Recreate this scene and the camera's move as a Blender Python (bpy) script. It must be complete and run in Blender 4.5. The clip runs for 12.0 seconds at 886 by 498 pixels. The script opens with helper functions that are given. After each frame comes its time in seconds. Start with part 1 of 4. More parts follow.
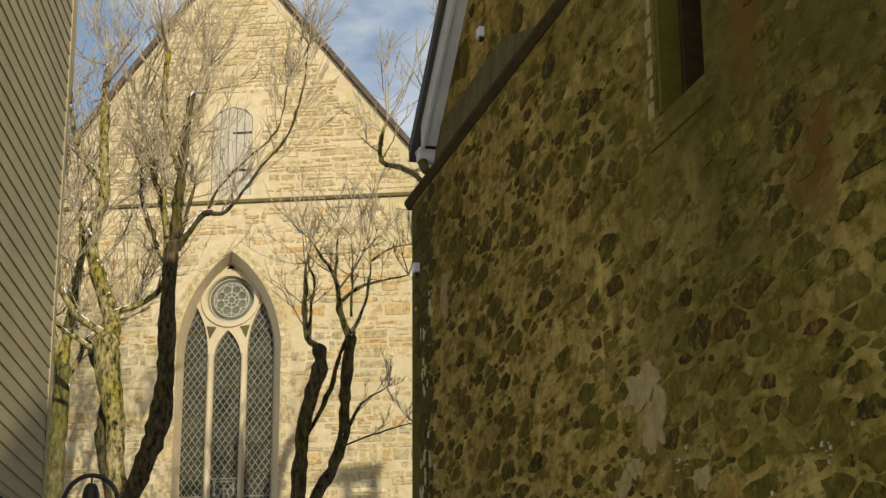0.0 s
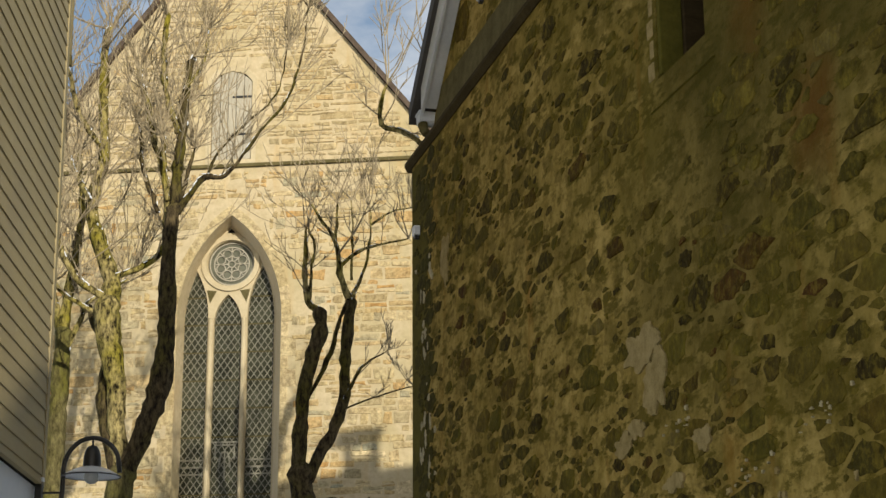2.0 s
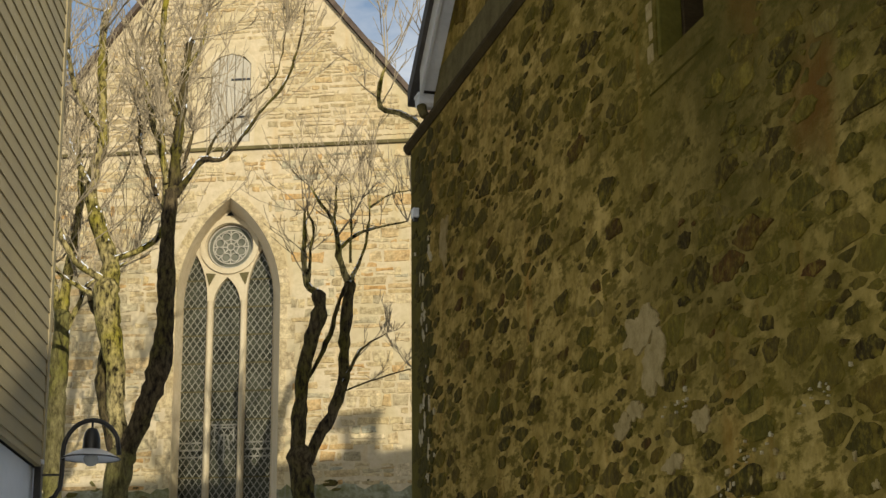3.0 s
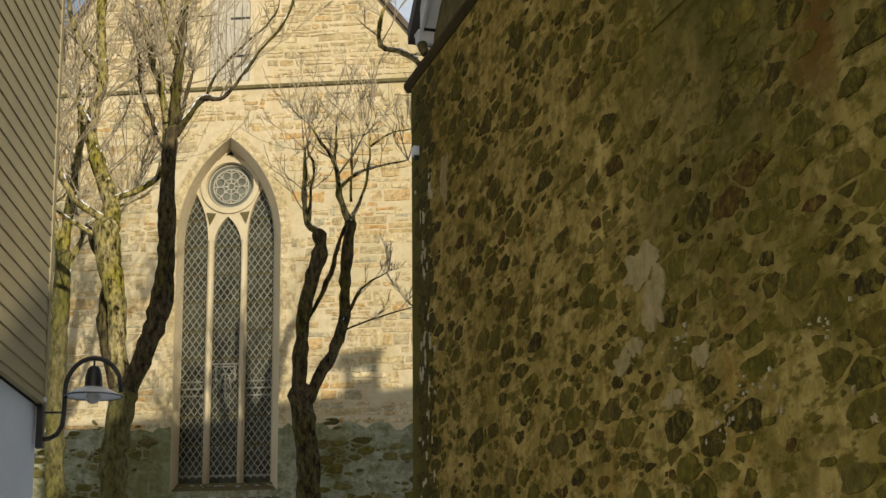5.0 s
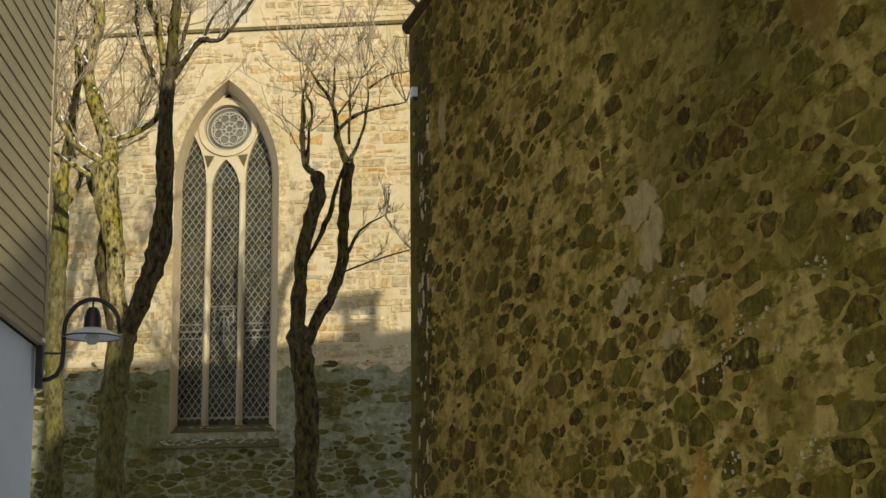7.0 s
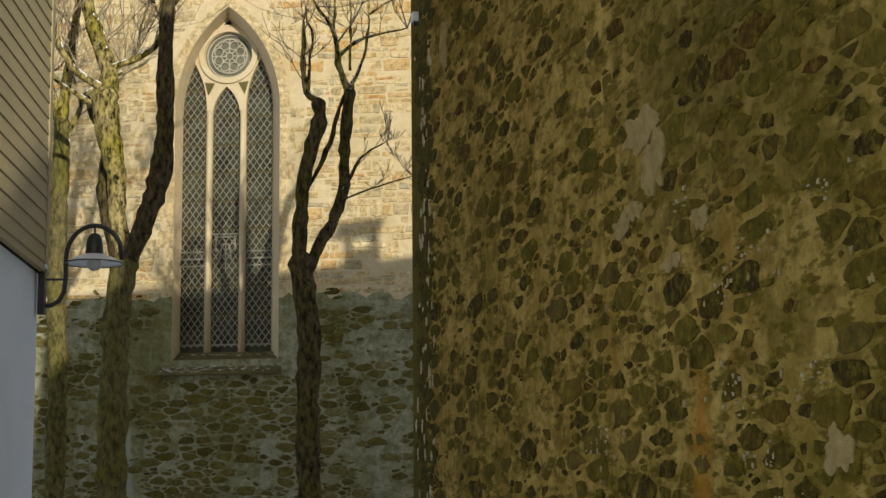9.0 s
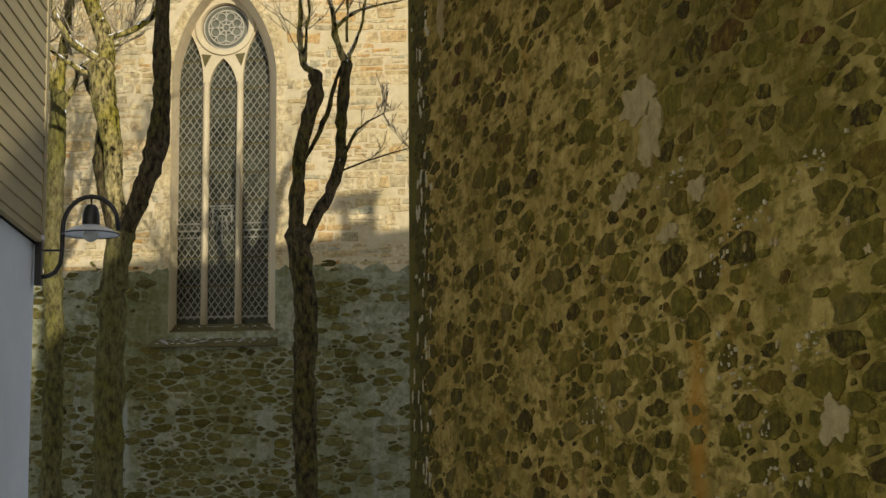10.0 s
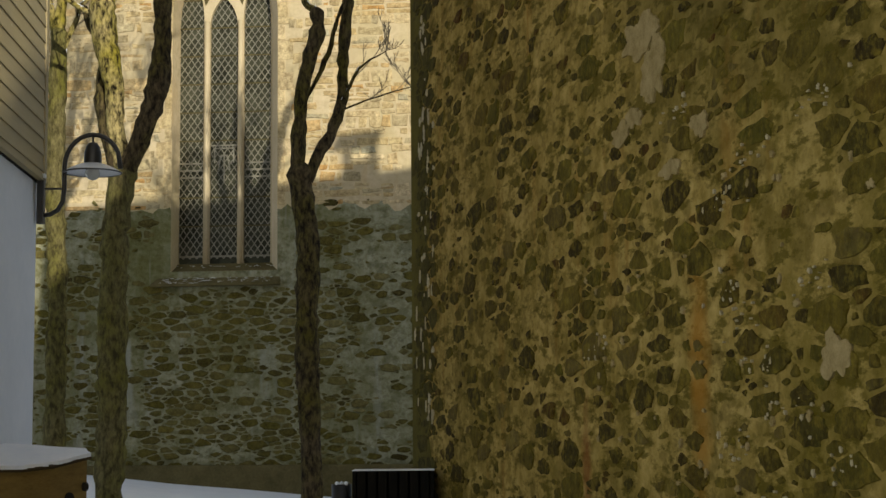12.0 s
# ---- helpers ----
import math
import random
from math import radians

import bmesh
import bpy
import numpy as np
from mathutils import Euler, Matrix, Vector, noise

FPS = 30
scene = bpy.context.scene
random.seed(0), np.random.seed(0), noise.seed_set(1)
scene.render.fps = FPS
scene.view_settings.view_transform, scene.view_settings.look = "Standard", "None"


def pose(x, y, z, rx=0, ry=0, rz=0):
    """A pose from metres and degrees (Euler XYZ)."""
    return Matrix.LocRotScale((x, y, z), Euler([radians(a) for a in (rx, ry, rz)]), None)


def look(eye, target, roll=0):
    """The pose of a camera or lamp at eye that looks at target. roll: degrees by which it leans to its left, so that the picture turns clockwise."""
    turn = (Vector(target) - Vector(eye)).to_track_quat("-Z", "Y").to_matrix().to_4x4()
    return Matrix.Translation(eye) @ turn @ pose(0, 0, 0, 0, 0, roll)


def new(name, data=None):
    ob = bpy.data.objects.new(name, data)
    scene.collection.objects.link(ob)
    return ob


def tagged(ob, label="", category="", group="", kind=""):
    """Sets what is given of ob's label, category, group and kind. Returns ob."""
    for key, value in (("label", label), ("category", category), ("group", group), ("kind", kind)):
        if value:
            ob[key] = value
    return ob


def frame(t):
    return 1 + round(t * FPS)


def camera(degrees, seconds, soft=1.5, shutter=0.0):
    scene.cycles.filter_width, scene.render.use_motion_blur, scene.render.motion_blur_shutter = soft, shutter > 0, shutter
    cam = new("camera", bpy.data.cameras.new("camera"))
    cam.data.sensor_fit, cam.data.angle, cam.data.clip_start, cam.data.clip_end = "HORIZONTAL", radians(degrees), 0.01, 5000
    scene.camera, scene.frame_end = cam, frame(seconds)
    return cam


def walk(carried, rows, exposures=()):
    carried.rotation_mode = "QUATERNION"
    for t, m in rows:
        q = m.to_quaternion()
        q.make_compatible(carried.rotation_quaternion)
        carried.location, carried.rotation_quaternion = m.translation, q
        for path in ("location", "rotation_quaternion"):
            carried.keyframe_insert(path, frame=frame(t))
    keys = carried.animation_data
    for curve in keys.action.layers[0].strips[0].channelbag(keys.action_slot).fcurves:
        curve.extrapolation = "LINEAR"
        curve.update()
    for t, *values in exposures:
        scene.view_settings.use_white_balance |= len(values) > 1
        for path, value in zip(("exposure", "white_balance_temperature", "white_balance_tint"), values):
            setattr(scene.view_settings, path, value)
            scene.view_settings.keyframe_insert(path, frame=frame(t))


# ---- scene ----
# A hand-held camera tilts down in an alley: seconds, drop of the eye, yaw, pitch, lean.
EYE = 1.6
cam = camera(29.3, 12.0, soft=1.5)
ROWS = [
    (0.0, -0.0000, -0.000, 17.176, 0.344),
    (0.5, -0.0058, 0.011, 16.913, 0.279),
    (1.0, -0.0112, 0.005, 16.719, 0.290),
    (1.5, -0.0121, -0.012, 16.358, 0.401),
    (2.0, -0.0173, 0.016, 15.990, 0.385),
    (2.5, -0.0200, -0.007, 15.766, 0.375),
    (3.0, -0.0239, -0.008, 15.418, 0.431),
    (5.0, -0.0433, 0.023, 13.405, 0.479),
    (5.5, -0.0491, 0.029, 13.096, 0.248),
    (6.0, -0.0563, -0.012, 12.679, 0.354),
    (6.5, -0.0589, -0.039, 12.056, 0.429),
    (7.0, -0.0645, -0.044, 11.516, 0.446),
    (9.0, -0.0871, 0.015, 9.103, 0.507),
    (9.5, -0.0917, -0.084, 8.581, 0.503),
    (10.0, -0.0986, -0.111, 8.190, 0.421),
    (10.5, -0.0987, -0.077, 7.794, 0.713),
    (11.0, -0.1070, -0.009, 7.298, 0.587),
    (11.5, -0.1151, 0.010, 6.814, 0.387),
    (12.0, -0.1196, -0.032, 6.182, 0.462),
]
walk(cam, [(t, pose(0, 0, EYE + drop, 90 + pitch, lean, yaw)) for t, drop, yaw, pitch, lean in ROWS])

# ---- light: a low winter sun from behind, slightly to the right ----
SUN_AZ, SUN_EL = 20.0, 14.35
TO_SUN = Vector((math.sin(radians(SUN_AZ)) * math.cos(radians(SUN_EL)), -math.cos(radians(SUN_AZ)) * math.cos(radians(SUN_EL)), math.sin(radians(SUN_EL))))
world = bpy.data.worlds.new("sky")
scene.world = world
world.use_nodes = True
wn, wl = world.node_tree.nodes, world.node_tree.links
sky = wn.new("ShaderNodeTexSky")
sky.sky_type, sky.sun_disc = "NISHITA", False
sky.sun_elevation, sky.sun_rotation = radians(SUN_EL), radians(180 - SUN_AZ)
sky.air_density, sky.dust_density, sky.ozone_density = 1.0, 0.8, 1.8
# fair-weather clouds drift through the whole sky
wtc, wmap, wnoise, wramp, wmix = (wn.new("ShaderNode" + k) for k in ("TexCoord", "Mapping", "TexNoise", "ValToRGB", "MixRGB"))
wmap.inputs["Scale"].default_value, wmap.inputs["Location"].default_value = (1.0, 1.0, 2.2), (0.29, 0.2, 0.31)
wnoise.inputs["Scale"].default_value, wnoise.inputs["Detail"].default_value, wnoise.inputs["Roughness"].default_value = 3.4, 7, 0.55
wl.new(wtc.outputs["Generated"], wmap.inputs["Vector"])
wl.new(wmap.outputs["Vector"], wnoise.inputs["Vector"])
wl.new(wnoise.outputs["Fac"], wramp.inputs["Fac"])
wramp.color_ramp.elements[0].position, wramp.color_ramp.elements[1].position = 0.50, 0.68
wramp.color_ramp.elements[0].color = (0.09, 0.09, 0.09, 1)
wl.new(wramp.outputs["Color"], wmix.inputs["Fac"])
wl.new(sky.outputs["Color"], wmix.inputs["Color1"])
wmix.inputs["Color2"].default_value = (8.8, 8.6, 8.1, 1)
wl.new(wmix.outputs["Color"], wn["Background"].inputs["Color"])
wn["Background"].inputs["Strength"].default_value = 0.112
sun_data = bpy.data.lights.new("sun", "SUN")
sun_data.energy, sun_data.angle, sun_data.color = 4.15, radians(0.42), (0.965, 0.915, 0.785)
sun = new("sun", sun_data)
sun.matrix_world = look((0, 0, 30), Vector((0, 0, 30)) - TO_SUN)
scene.view_settings.exposure = 0.0


# ---- small helpers ----
def mesh_of(name, bm):
    me = bpy.data.meshes.new(name)
    bmesh.ops.recalc_face_normals(bm, faces=bm.faces)
    bm.to_mesh(me)
    bm.free()
    return me


def part(name, bm, material, parent=None, label="", smooth=False):
    """Links a bmesh as one mesh object, under a thing or a part."""
    me = mesh_of(name, bm)
    me.materials.append(material)
    if smooth:
        for p in me.polygons:
            p.use_smooth = True
    ob = new(name, me)
    if parent:
        ob.parent = parent
    return tagged(ob, label)


def empty(name, m, label, category, group="", kind=""):
    ob = new(name)
    ob.matrix_world = m
    return tagged(ob, label, category, group, kind)


def plate(outer, holes, y0, y1, rim=True):
    """A slab in the x, z plane from y0 (front) to y1, with holes through it."""
    bm = bmesh.new()
    edges = []
    for loop in [outer, *holes]:
        vs = [bm.verts.new((x, y0, z)) for x, z in loop]
        edges += [bm.edges.new((vs[i], vs[(i + 1) % len(vs)])) for i in range(len(vs))]
    bmesh.ops.triangle_fill(bm, use_beauty=True, use_dissolve=False, edges=edges)
    out = bmesh.ops.extrude_face_region(bm, geom=bm.faces[:])
    for v in out["geom"]:
        if isinstance(v, bmesh.types.BMVert):
            v.co.y = y1
    return bm


def box(bm, x0, x1, y0, y1, z0, z1, m=None):
    vs = [bm.verts.new(Vector((x, y, z)) if m is None else m @ Vector((x, y, z))) for x in (x0, x1) for y in (y0, y1) for z in (z0, z1)]
    for q in ((0, 1, 3, 2), (4, 6, 7, 5), (0, 4, 5, 1), (2, 3, 7, 6), (0, 2, 6, 4), (1, 5, 7, 3)):
        bm.faces.new([vs[i] for i in q])
    return vs


def block(x0, x1, y0, y1, z0, z1, bevel=0.0):
    bm = bmesh.new()
    box(bm, x0, x1, y0, y1, z0, z1)
    if bevel:
        bmesh.ops.bevel(bm, geom=bm.edges[:], offset=bevel, segments=2, affect="EDGES", profile=0.6)
    return bm


def tube(bm, pts, radii, sides=8, cap=True):
    """A tapered tube along points."""
    pts = [Vector(p) for p in pts]
    rings, n = [], len(pts)
    up = Vector((0.31, 0.77, 0.55))
    for i, p in enumerate(pts):
        d = (pts[min(i + 1, n - 1)] - pts[max(i - 1, 0)]).normalized()
        a = d.cross(up).normalized()
        b = d.cross(a)
        r = radii[i]
        rings.append([bm.verts.new(p + a * (r * math.cos(k * 2 * math.pi / sides)) + b * (r * math.sin(k * 2 * math.pi / sides))) for k in range(sides)])
    for i in range(n - 1):
        for k in range(sides):
            bm.faces.new((rings[i][k], rings[i][(k + 1) % sides], rings[i + 1][(k + 1) % sides], rings[i + 1][k]))
    if cap:
        bm.faces.new(rings[0][::-1])
        bm.faces.new(rings[-1])


def lathe(bm, profile, sides=32, at=(0, 0, 0)):
    """A body turned round the z axis from (radius, height) pairs."""
    rings = []
    for r, z in profile:
        rings.append([bm.verts.new((at[0] + r * math.cos(k * 2 * math.pi / sides), at[1] + r * math.sin(k * 2 * math.pi / sides), at[2] + z)) for k in range(sides)])
    for a, b in zip(rings, rings[1:]):
        for k in range(sides):
            bm.faces.new((a[k], a[(k + 1) % sides], b[(k + 1) % sides], b[k]))


# ---- materials ----
def mat(name, rough=0.8, metal=0.0):
    m = bpy.data.materials.new(name)
    m.use_nodes = True
    if rough > 0.7:
        m.node_tree.nodes["Principled BSDF"].inputs["Specular IOR Level"].default_value = 0.08
    m.node_tree.nodes["Principled BSDF"].inputs["Roughness"].default_value = rough
    m.node_tree.nodes["Principled BSDF"].inputs["Metallic"].default_value = metal
    return m, m.node_tree.nodes, m.node_tree.links, m.node_tree.nodes["Principled BSDF"]


def noise_tex(nt, ln, scale, detail=4.0, rough=0.55, stretch=(1, 1, 1), coord="Object", offset=(0, 0, 0)):
    tc, mp, nz = nt.new("ShaderNodeTexCoord"), nt.new("ShaderNodeMapping"), nt.new("ShaderNodeTexNoise")
    mp.inputs["Scale"].default_value, mp.inputs["Location"].default_value = stretch, offset
    nz.inputs["Scale"].default_value, nz.inputs["Detail"].default_value, nz.inputs["Roughness"].default_value = scale, detail, rough
    ln.new(tc.outputs[coord], mp.inputs["Vector"])
    ln.new(mp.outputs["Vector"], nz.inputs["Vector"])
    return nz.outputs["Fac"]


def ramp(nt, ln, fac, stops):
    r = nt.new("ShaderNodeValToRGB")
    els = r.color_ramp.elements
    while len(els) < len(stops):
        els.new(0.5)
    for e, (pos, col) in zip(els, stops):
        e.position, e.color = pos, (*col, 1) if len(col) == 3 else col
    ln.new(fac, r.inputs["Fac"])
    return r.outputs["Color"]


def grey(nt, ln, fac, a, b):
    return ramp(nt, ln, fac, [(a, (0, 0, 0)), (b, (1, 1, 1))])


def mix(nt, ln, fac, a, b, how="MIX"):
    m = nt.new("ShaderNodeMix")
    m.data_type, m.blend_type = "RGBA", how
    for sock, val in ((m.inputs["Factor"], fac), (m.inputs["A"], a), (m.inputs["B"], b)):
        if isinstance(val, (int, float)):
            sock.default_value = val
        elif isinstance(val, tuple):
            sock.default_value = (*val, 1)
        else:
            ln.new(val, sock)
    return m.outputs["Result"]


def bump(nt, ln, bsdf, height, strength=0.3, distance=0.01):
    b = nt.new("ShaderNodeBump")
    b.inputs["Strength"].default_value, b.inputs["Distance"].default_value = strength, distance
    ln.new(height, b.inputs["Height"])
    ln.new(b.outputs["Normal"], bsdf.inputs["Normal"])


def simple(name, dark, light, scale, rough=0.8, metal=0.0, stretch=(1, 1, 1), relief=0.2, depth=0.004):
    """Two tones on noise at two scales, with a fine relief."""
    m, nt, ln, bs = mat(name, rough, metal)
    a = noise_tex(nt, ln, scale, 6, 0.6, stretch)
    b = noise_tex(nt, ln, scale * 9, 4, 0.6, stretch)
    col = ramp(nt, ln, a, [(0.3, dark), (0.7, light)])
    col = mix(nt, ln, 0.35, col, ramp(nt, ln, b, [(0.3, dark), (0.7, light)]))
    ln.new(col, bs.inputs["Base Color"])
    bump(nt, ln, bs, b, relief, depth)
    return m


def rubble(name, single, tones, moss, rough=0.9, smear=None, grit=(0.26, 0.21, 0.12)):
    """Rough field stone; single: one object a stone, else islands of one mesh."""
    m, nt, ln, bs = mat(name, rough)
    pick = nt.new("ShaderNodeObjectInfo").outputs["Random"] if single else nt.new("ShaderNodeNewGeometry").outputs["Random Per Island"]
    col = ramp(nt, ln, pick, [(i / (len(tones) - 1), t) for i, t in enumerate(tones)])
    big = noise_tex(nt, ln, 1.7, 5, 0.6, coord="Object")
    geo = nt.new("ShaderNodeNewGeometry")
    fine = nt.new("ShaderNodeTexNoise")
    fine.inputs["Scale"].default_value, fine.inputs["Detail"].default_value = 34, 6
    wide = nt.new("ShaderNodeTexNoise")
    wide.inputs["Scale"].default_value, wide.inputs["Detail"].default_value = 2.3, 6
    for n in (fine, wide):
        ln.new(geo.outputs["Position"], n.inputs["Vector"])
    col = mix(nt, ln, grey(nt, ln, fine.outputs["Fac"], 0.35, 0.75), col, mix(nt, ln, 0.5, col, grit))
    col = mix(nt, ln, grey(nt, ln, wide.outputs["Fac"], 0.48, 0.72), col, mix(nt, ln, 0.6, col, moss))
    if smear:
        sm = nt.new("ShaderNodeTexNoise")
        sm.inputs["Scale"].default_value, sm.inputs["Detail"].default_value, sm.inputs["Roughness"].default_value = 11, 6, 0.65
        ln.new(geo.outputs["Position"], sm.inputs["Vector"])
        col = mix(nt, ln, grey(nt, ln, sm.outputs["Fac"], 0.52, 0.61), col, mix(nt, ln, 0.65, col, smear))
        s2 = nt.new("ShaderNodeTexNoise")
        s2.inputs["Scale"].default_value, s2.inputs["Detail"].default_value, s2.inputs["Roughness"].default_value = 27, 6, 0.7
        ln.new(geo.outputs["Position"], s2.inputs["Vector"])
        col = mix(nt, ln, grey(nt, ln, s2.outputs["Fac"], 0.51, 0.60), col, mix(nt, ln, 0.4, col, smear))
    mid = nt.new("ShaderNodeTexNoise")
    mid.inputs["Scale"].default_value, mid.inputs["Detail"].default_value, mid.inputs["Roughness"].default_value = 13, 5, 0.7
    ln.new(geo.outputs["Position"], mid.inputs["Vector"])
    col = mix(nt, ln, 1.0, col, ramp(nt, ln, mid.outputs["Fac"], [(0.3, (0.52, 0.48, 0.42)), (0.7, (1.34, 1.34, 1.3))]), "MULTIPLY")
    ln.new(col, bs.inputs["Base Color"])
    bump(nt, ln, bs, fine.outputs["Fac"], 0.6, 0.015)
    return m


def damp_stain(nt, ln, col, tone):
    """The broad mossy stain that runs down round the slit window."""
    geo, dist, nz, add = (nt.new("ShaderNode" + k) for k in ("NewGeometry", "VectorMath", "TexNoise", "Math"))
    dist.operation, add.operation = "DISTANCE", "MULTIPLY_ADD"
    dist.inputs[1].default_value = (1.45, 6.6, 5.1)
    nz.inputs["Scale"].default_value, nz.inputs["Detail"].default_value = 1.3, 6
    ln.new(geo.outputs["Position"], dist.inputs[0])
    ln.new(geo.outputs["Position"], nz.inputs["Vector"])
    add.inputs[1].default_value = 3.2
    ln.new(nz.outputs["Fac"], add.inputs[0])
    ln.new(dist.outputs["Value"], add.inputs[2])
    mask = ramp(nt, ln, scaled(nt, ln, add.outputs["Value"], 0.2), [(0.44, (0.85, 0.85, 0.85)), (0.84, (0, 0, 0))])
    return mix(nt, ln, mask, col, tone)


def rust_runs(nt, ln, col):
    """Orange-brown runs down the alley wall: along it, height, half-width, half-height."""
    for along, height, wide, tall, tone in ((5.66, 1.75, 0.13, 0.75, (0.36, 0.165, 0.018)), (6.42, 4.95, 0.20, 0.75, (0.15, 0.068, 0.011)), (6.95, 3.95, 0.25, 0.30, (0.13, 0.058, 0.010)), (4.15, 1.25, 0.08, 0.45, (0.20, 0.075, 0.016))):
        geo, off, div, leng, nz, add = (nt.new("ShaderNode" + k) for k in ("NewGeometry", "VectorMath", "VectorMath", "VectorMath", "TexNoise", "Math"))
        off.operation, div.operation, leng.operation, add.operation = "SUBTRACT", "DIVIDE", "LENGTH", "MULTIPLY_ADD"
        off.inputs[1].default_value = (-0.29 + 0.255 * along, 13.07 - 0.967 * along, height)
        div.inputs[1].default_value = (9.0, wide, tall)
        nz.inputs["Scale"].default_value, nz.inputs["Detail"].default_value = 6.0, 5
        ln.new(geo.outputs["Position"], off.inputs[0])
        ln.new(off.outputs["Vector"], div.inputs[0])
        ln.new(div.outputs["Vector"], leng.inputs[0])
        ln.new(geo.outputs["Position"], nz.inputs["Vector"])
        add.inputs[1].default_value = 1.3
        ln.new(nz.outputs["Fac"], add.inputs[0])
        ln.new(leng.outputs["Value"], add.inputs[2])
        col = mix(nt, ln, ramp(nt, ln, scaled(nt, ln, add.outputs["Value"], 0.5), [(0.45, (0.75, 0.75, 0.75)), (0.85, (0, 0, 0))]), col, tone)
    return col


def scaled(nt, ln, value, k):
    m = nt.new("ShaderNodeMath")
    m.operation = "MULTIPLY"
    m.inputs[1].default_value = k
    ln.new(value, m.inputs[0])
    return m.outputs["Value"]


def mortar(name, dark, light, moss, rust, relief=0.6, blotch=0.6, damp=False):
    """Lime mortar with stains: damp green patches and rusty runs."""
    m, nt, ln, bs = mat(name, 0.92)
    a = noise_tex(nt, ln, 1.1, 7, 0.65)
    b = noise_tex(nt, ln, 9.0, 7, 0.65)
    c = noise_tex(nt, ln, 55.0, 4, 0.6)
    d = noise_tex(nt, ln, 0.9, 5, 0.6, (1, 1, 0.5), offset=(5.2, 1.3, 2.2))
    e = noise_tex(nt, ln, 1.4, 4, 0.55, (2.4, 1, 0.32), offset=(9.7, 0, 3.1))
    f = noise_tex(nt, ln, 5.5, 3, 0.5, (1, 1, 1.3), offset=(3.3, 8.1, 1.7))
    g = noise_tex(nt, ln, 15.0, 4, 0.6, (1, 1, 1.4), offset=(1.3, 4.1, 7.7))
    col = ramp(nt, ln, b, [(0.28, dark), (0.5, mix3(dark, light, 0.55)), (0.72, light)])
    col = mix(nt, ln, grey(nt, ln, f, 0.52, 0.60), col, mix(nt, ln, blotch, col, mix3(dark, (0, 0, 0), 0.45)))
    col = mix(nt, ln, grey(nt, ln, g, 0.55, 0.63), col, mix(nt, ln, blotch * 0.8, col, mix3(dark, (0, 0, 0), 0.6)))
    col = mix(nt, ln, grey(nt, ln, a, 0.42, 0.66), col, mix(nt, ln, 0.45, col, dark))
    col = mix(nt, ln, grey(nt, ln, d, 0.46, 0.66), col, mix(nt, ln, 0.7, col, moss))
    col = mix(nt, ln, grey(nt, ln, e, 0.57, 0.72), col, mix(nt, ln, 0.6, col, rust))
    col = mix(nt, ln, grey(nt, ln, c, 0.6, 0.8), col, mix(nt, ln, 0.4, col, light))
    if damp:
        w1 = noise_tex(nt, ln, 3.4, 7, 0.68, (0.8, 1, 1.5), offset=(2.2, 6.3, 0.4))
        w2 = noise_tex(nt, ln, 6.5, 6, 0.7, (0.6, 1, 1.6), offset=(7.1, 2.3, 4.4))
        col = mix(nt, ln, grey(nt, ln, w1, 0.55, 0.64), col, mix(nt, ln, 0.62, col, light))
        col = mix(nt, ln, grey(nt, ln, w2, 0.51, 0.58), col, mix(nt, ln, 0.8, col, mix3(moss, (0, 0, 0), 0.28)))
        col = damp_stain(nt, ln, col, (0.066, 0.053, 0.007))
        col = rust_runs(nt, ln, col)
    ln.new(col, bs.inputs["Base Color"])
    h = mix(nt, ln, 0.5, b, c)
    bump(nt, ln, bs, h, relief, 0.02)
    return m


def mix3(a, b, t):
    return tuple(x + (y - x) * t for x, y in zip(a, b))


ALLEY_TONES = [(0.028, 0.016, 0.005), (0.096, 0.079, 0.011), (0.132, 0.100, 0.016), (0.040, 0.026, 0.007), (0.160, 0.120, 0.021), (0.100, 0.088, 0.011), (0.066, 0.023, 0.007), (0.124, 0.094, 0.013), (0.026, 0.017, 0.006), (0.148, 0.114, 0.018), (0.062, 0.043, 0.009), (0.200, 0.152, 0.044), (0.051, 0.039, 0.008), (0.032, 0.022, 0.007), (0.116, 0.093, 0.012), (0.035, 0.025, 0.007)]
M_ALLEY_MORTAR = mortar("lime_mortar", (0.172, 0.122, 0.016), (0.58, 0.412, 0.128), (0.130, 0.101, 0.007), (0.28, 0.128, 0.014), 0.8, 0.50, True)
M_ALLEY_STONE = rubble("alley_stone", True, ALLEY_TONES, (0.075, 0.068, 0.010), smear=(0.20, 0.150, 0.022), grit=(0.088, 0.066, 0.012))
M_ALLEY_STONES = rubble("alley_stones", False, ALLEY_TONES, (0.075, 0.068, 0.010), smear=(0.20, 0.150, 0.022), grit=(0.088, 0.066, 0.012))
CHURCH_TONES = [(0.54, 0.42, 0.22), (0.44, 0.34, 0.18), (0.60, 0.48, 0.28), (0.48, 0.35, 0.16), (0.66, 0.54, 0.34), (0.55, 0.43, 0.23), (0.45, 0.31, 0.14), (0.60, 0.48, 0.28), (0.36, 0.30, 0.18), (0.57, 0.45, 0.25), (0.34, 0.33, 0.24), (0.52, 0.40, 0.20), (0.50, 0.28, 0.09), (0.56, 0.44, 0.24)]
GABLE_TONES = [(0.52, 0.41, 0.23), (0.44, 0.34, 0.18), (0.56, 0.45, 0.27), (0.48, 0.34, 0.16), (0.38, 0.31, 0.18), (0.53, 0.42, 0.23), (0.46, 0.36, 0.20), (0.58, 0.47, 0.28), (0.36, 0.28, 0.15), (0.50, 0.40, 0.22)]
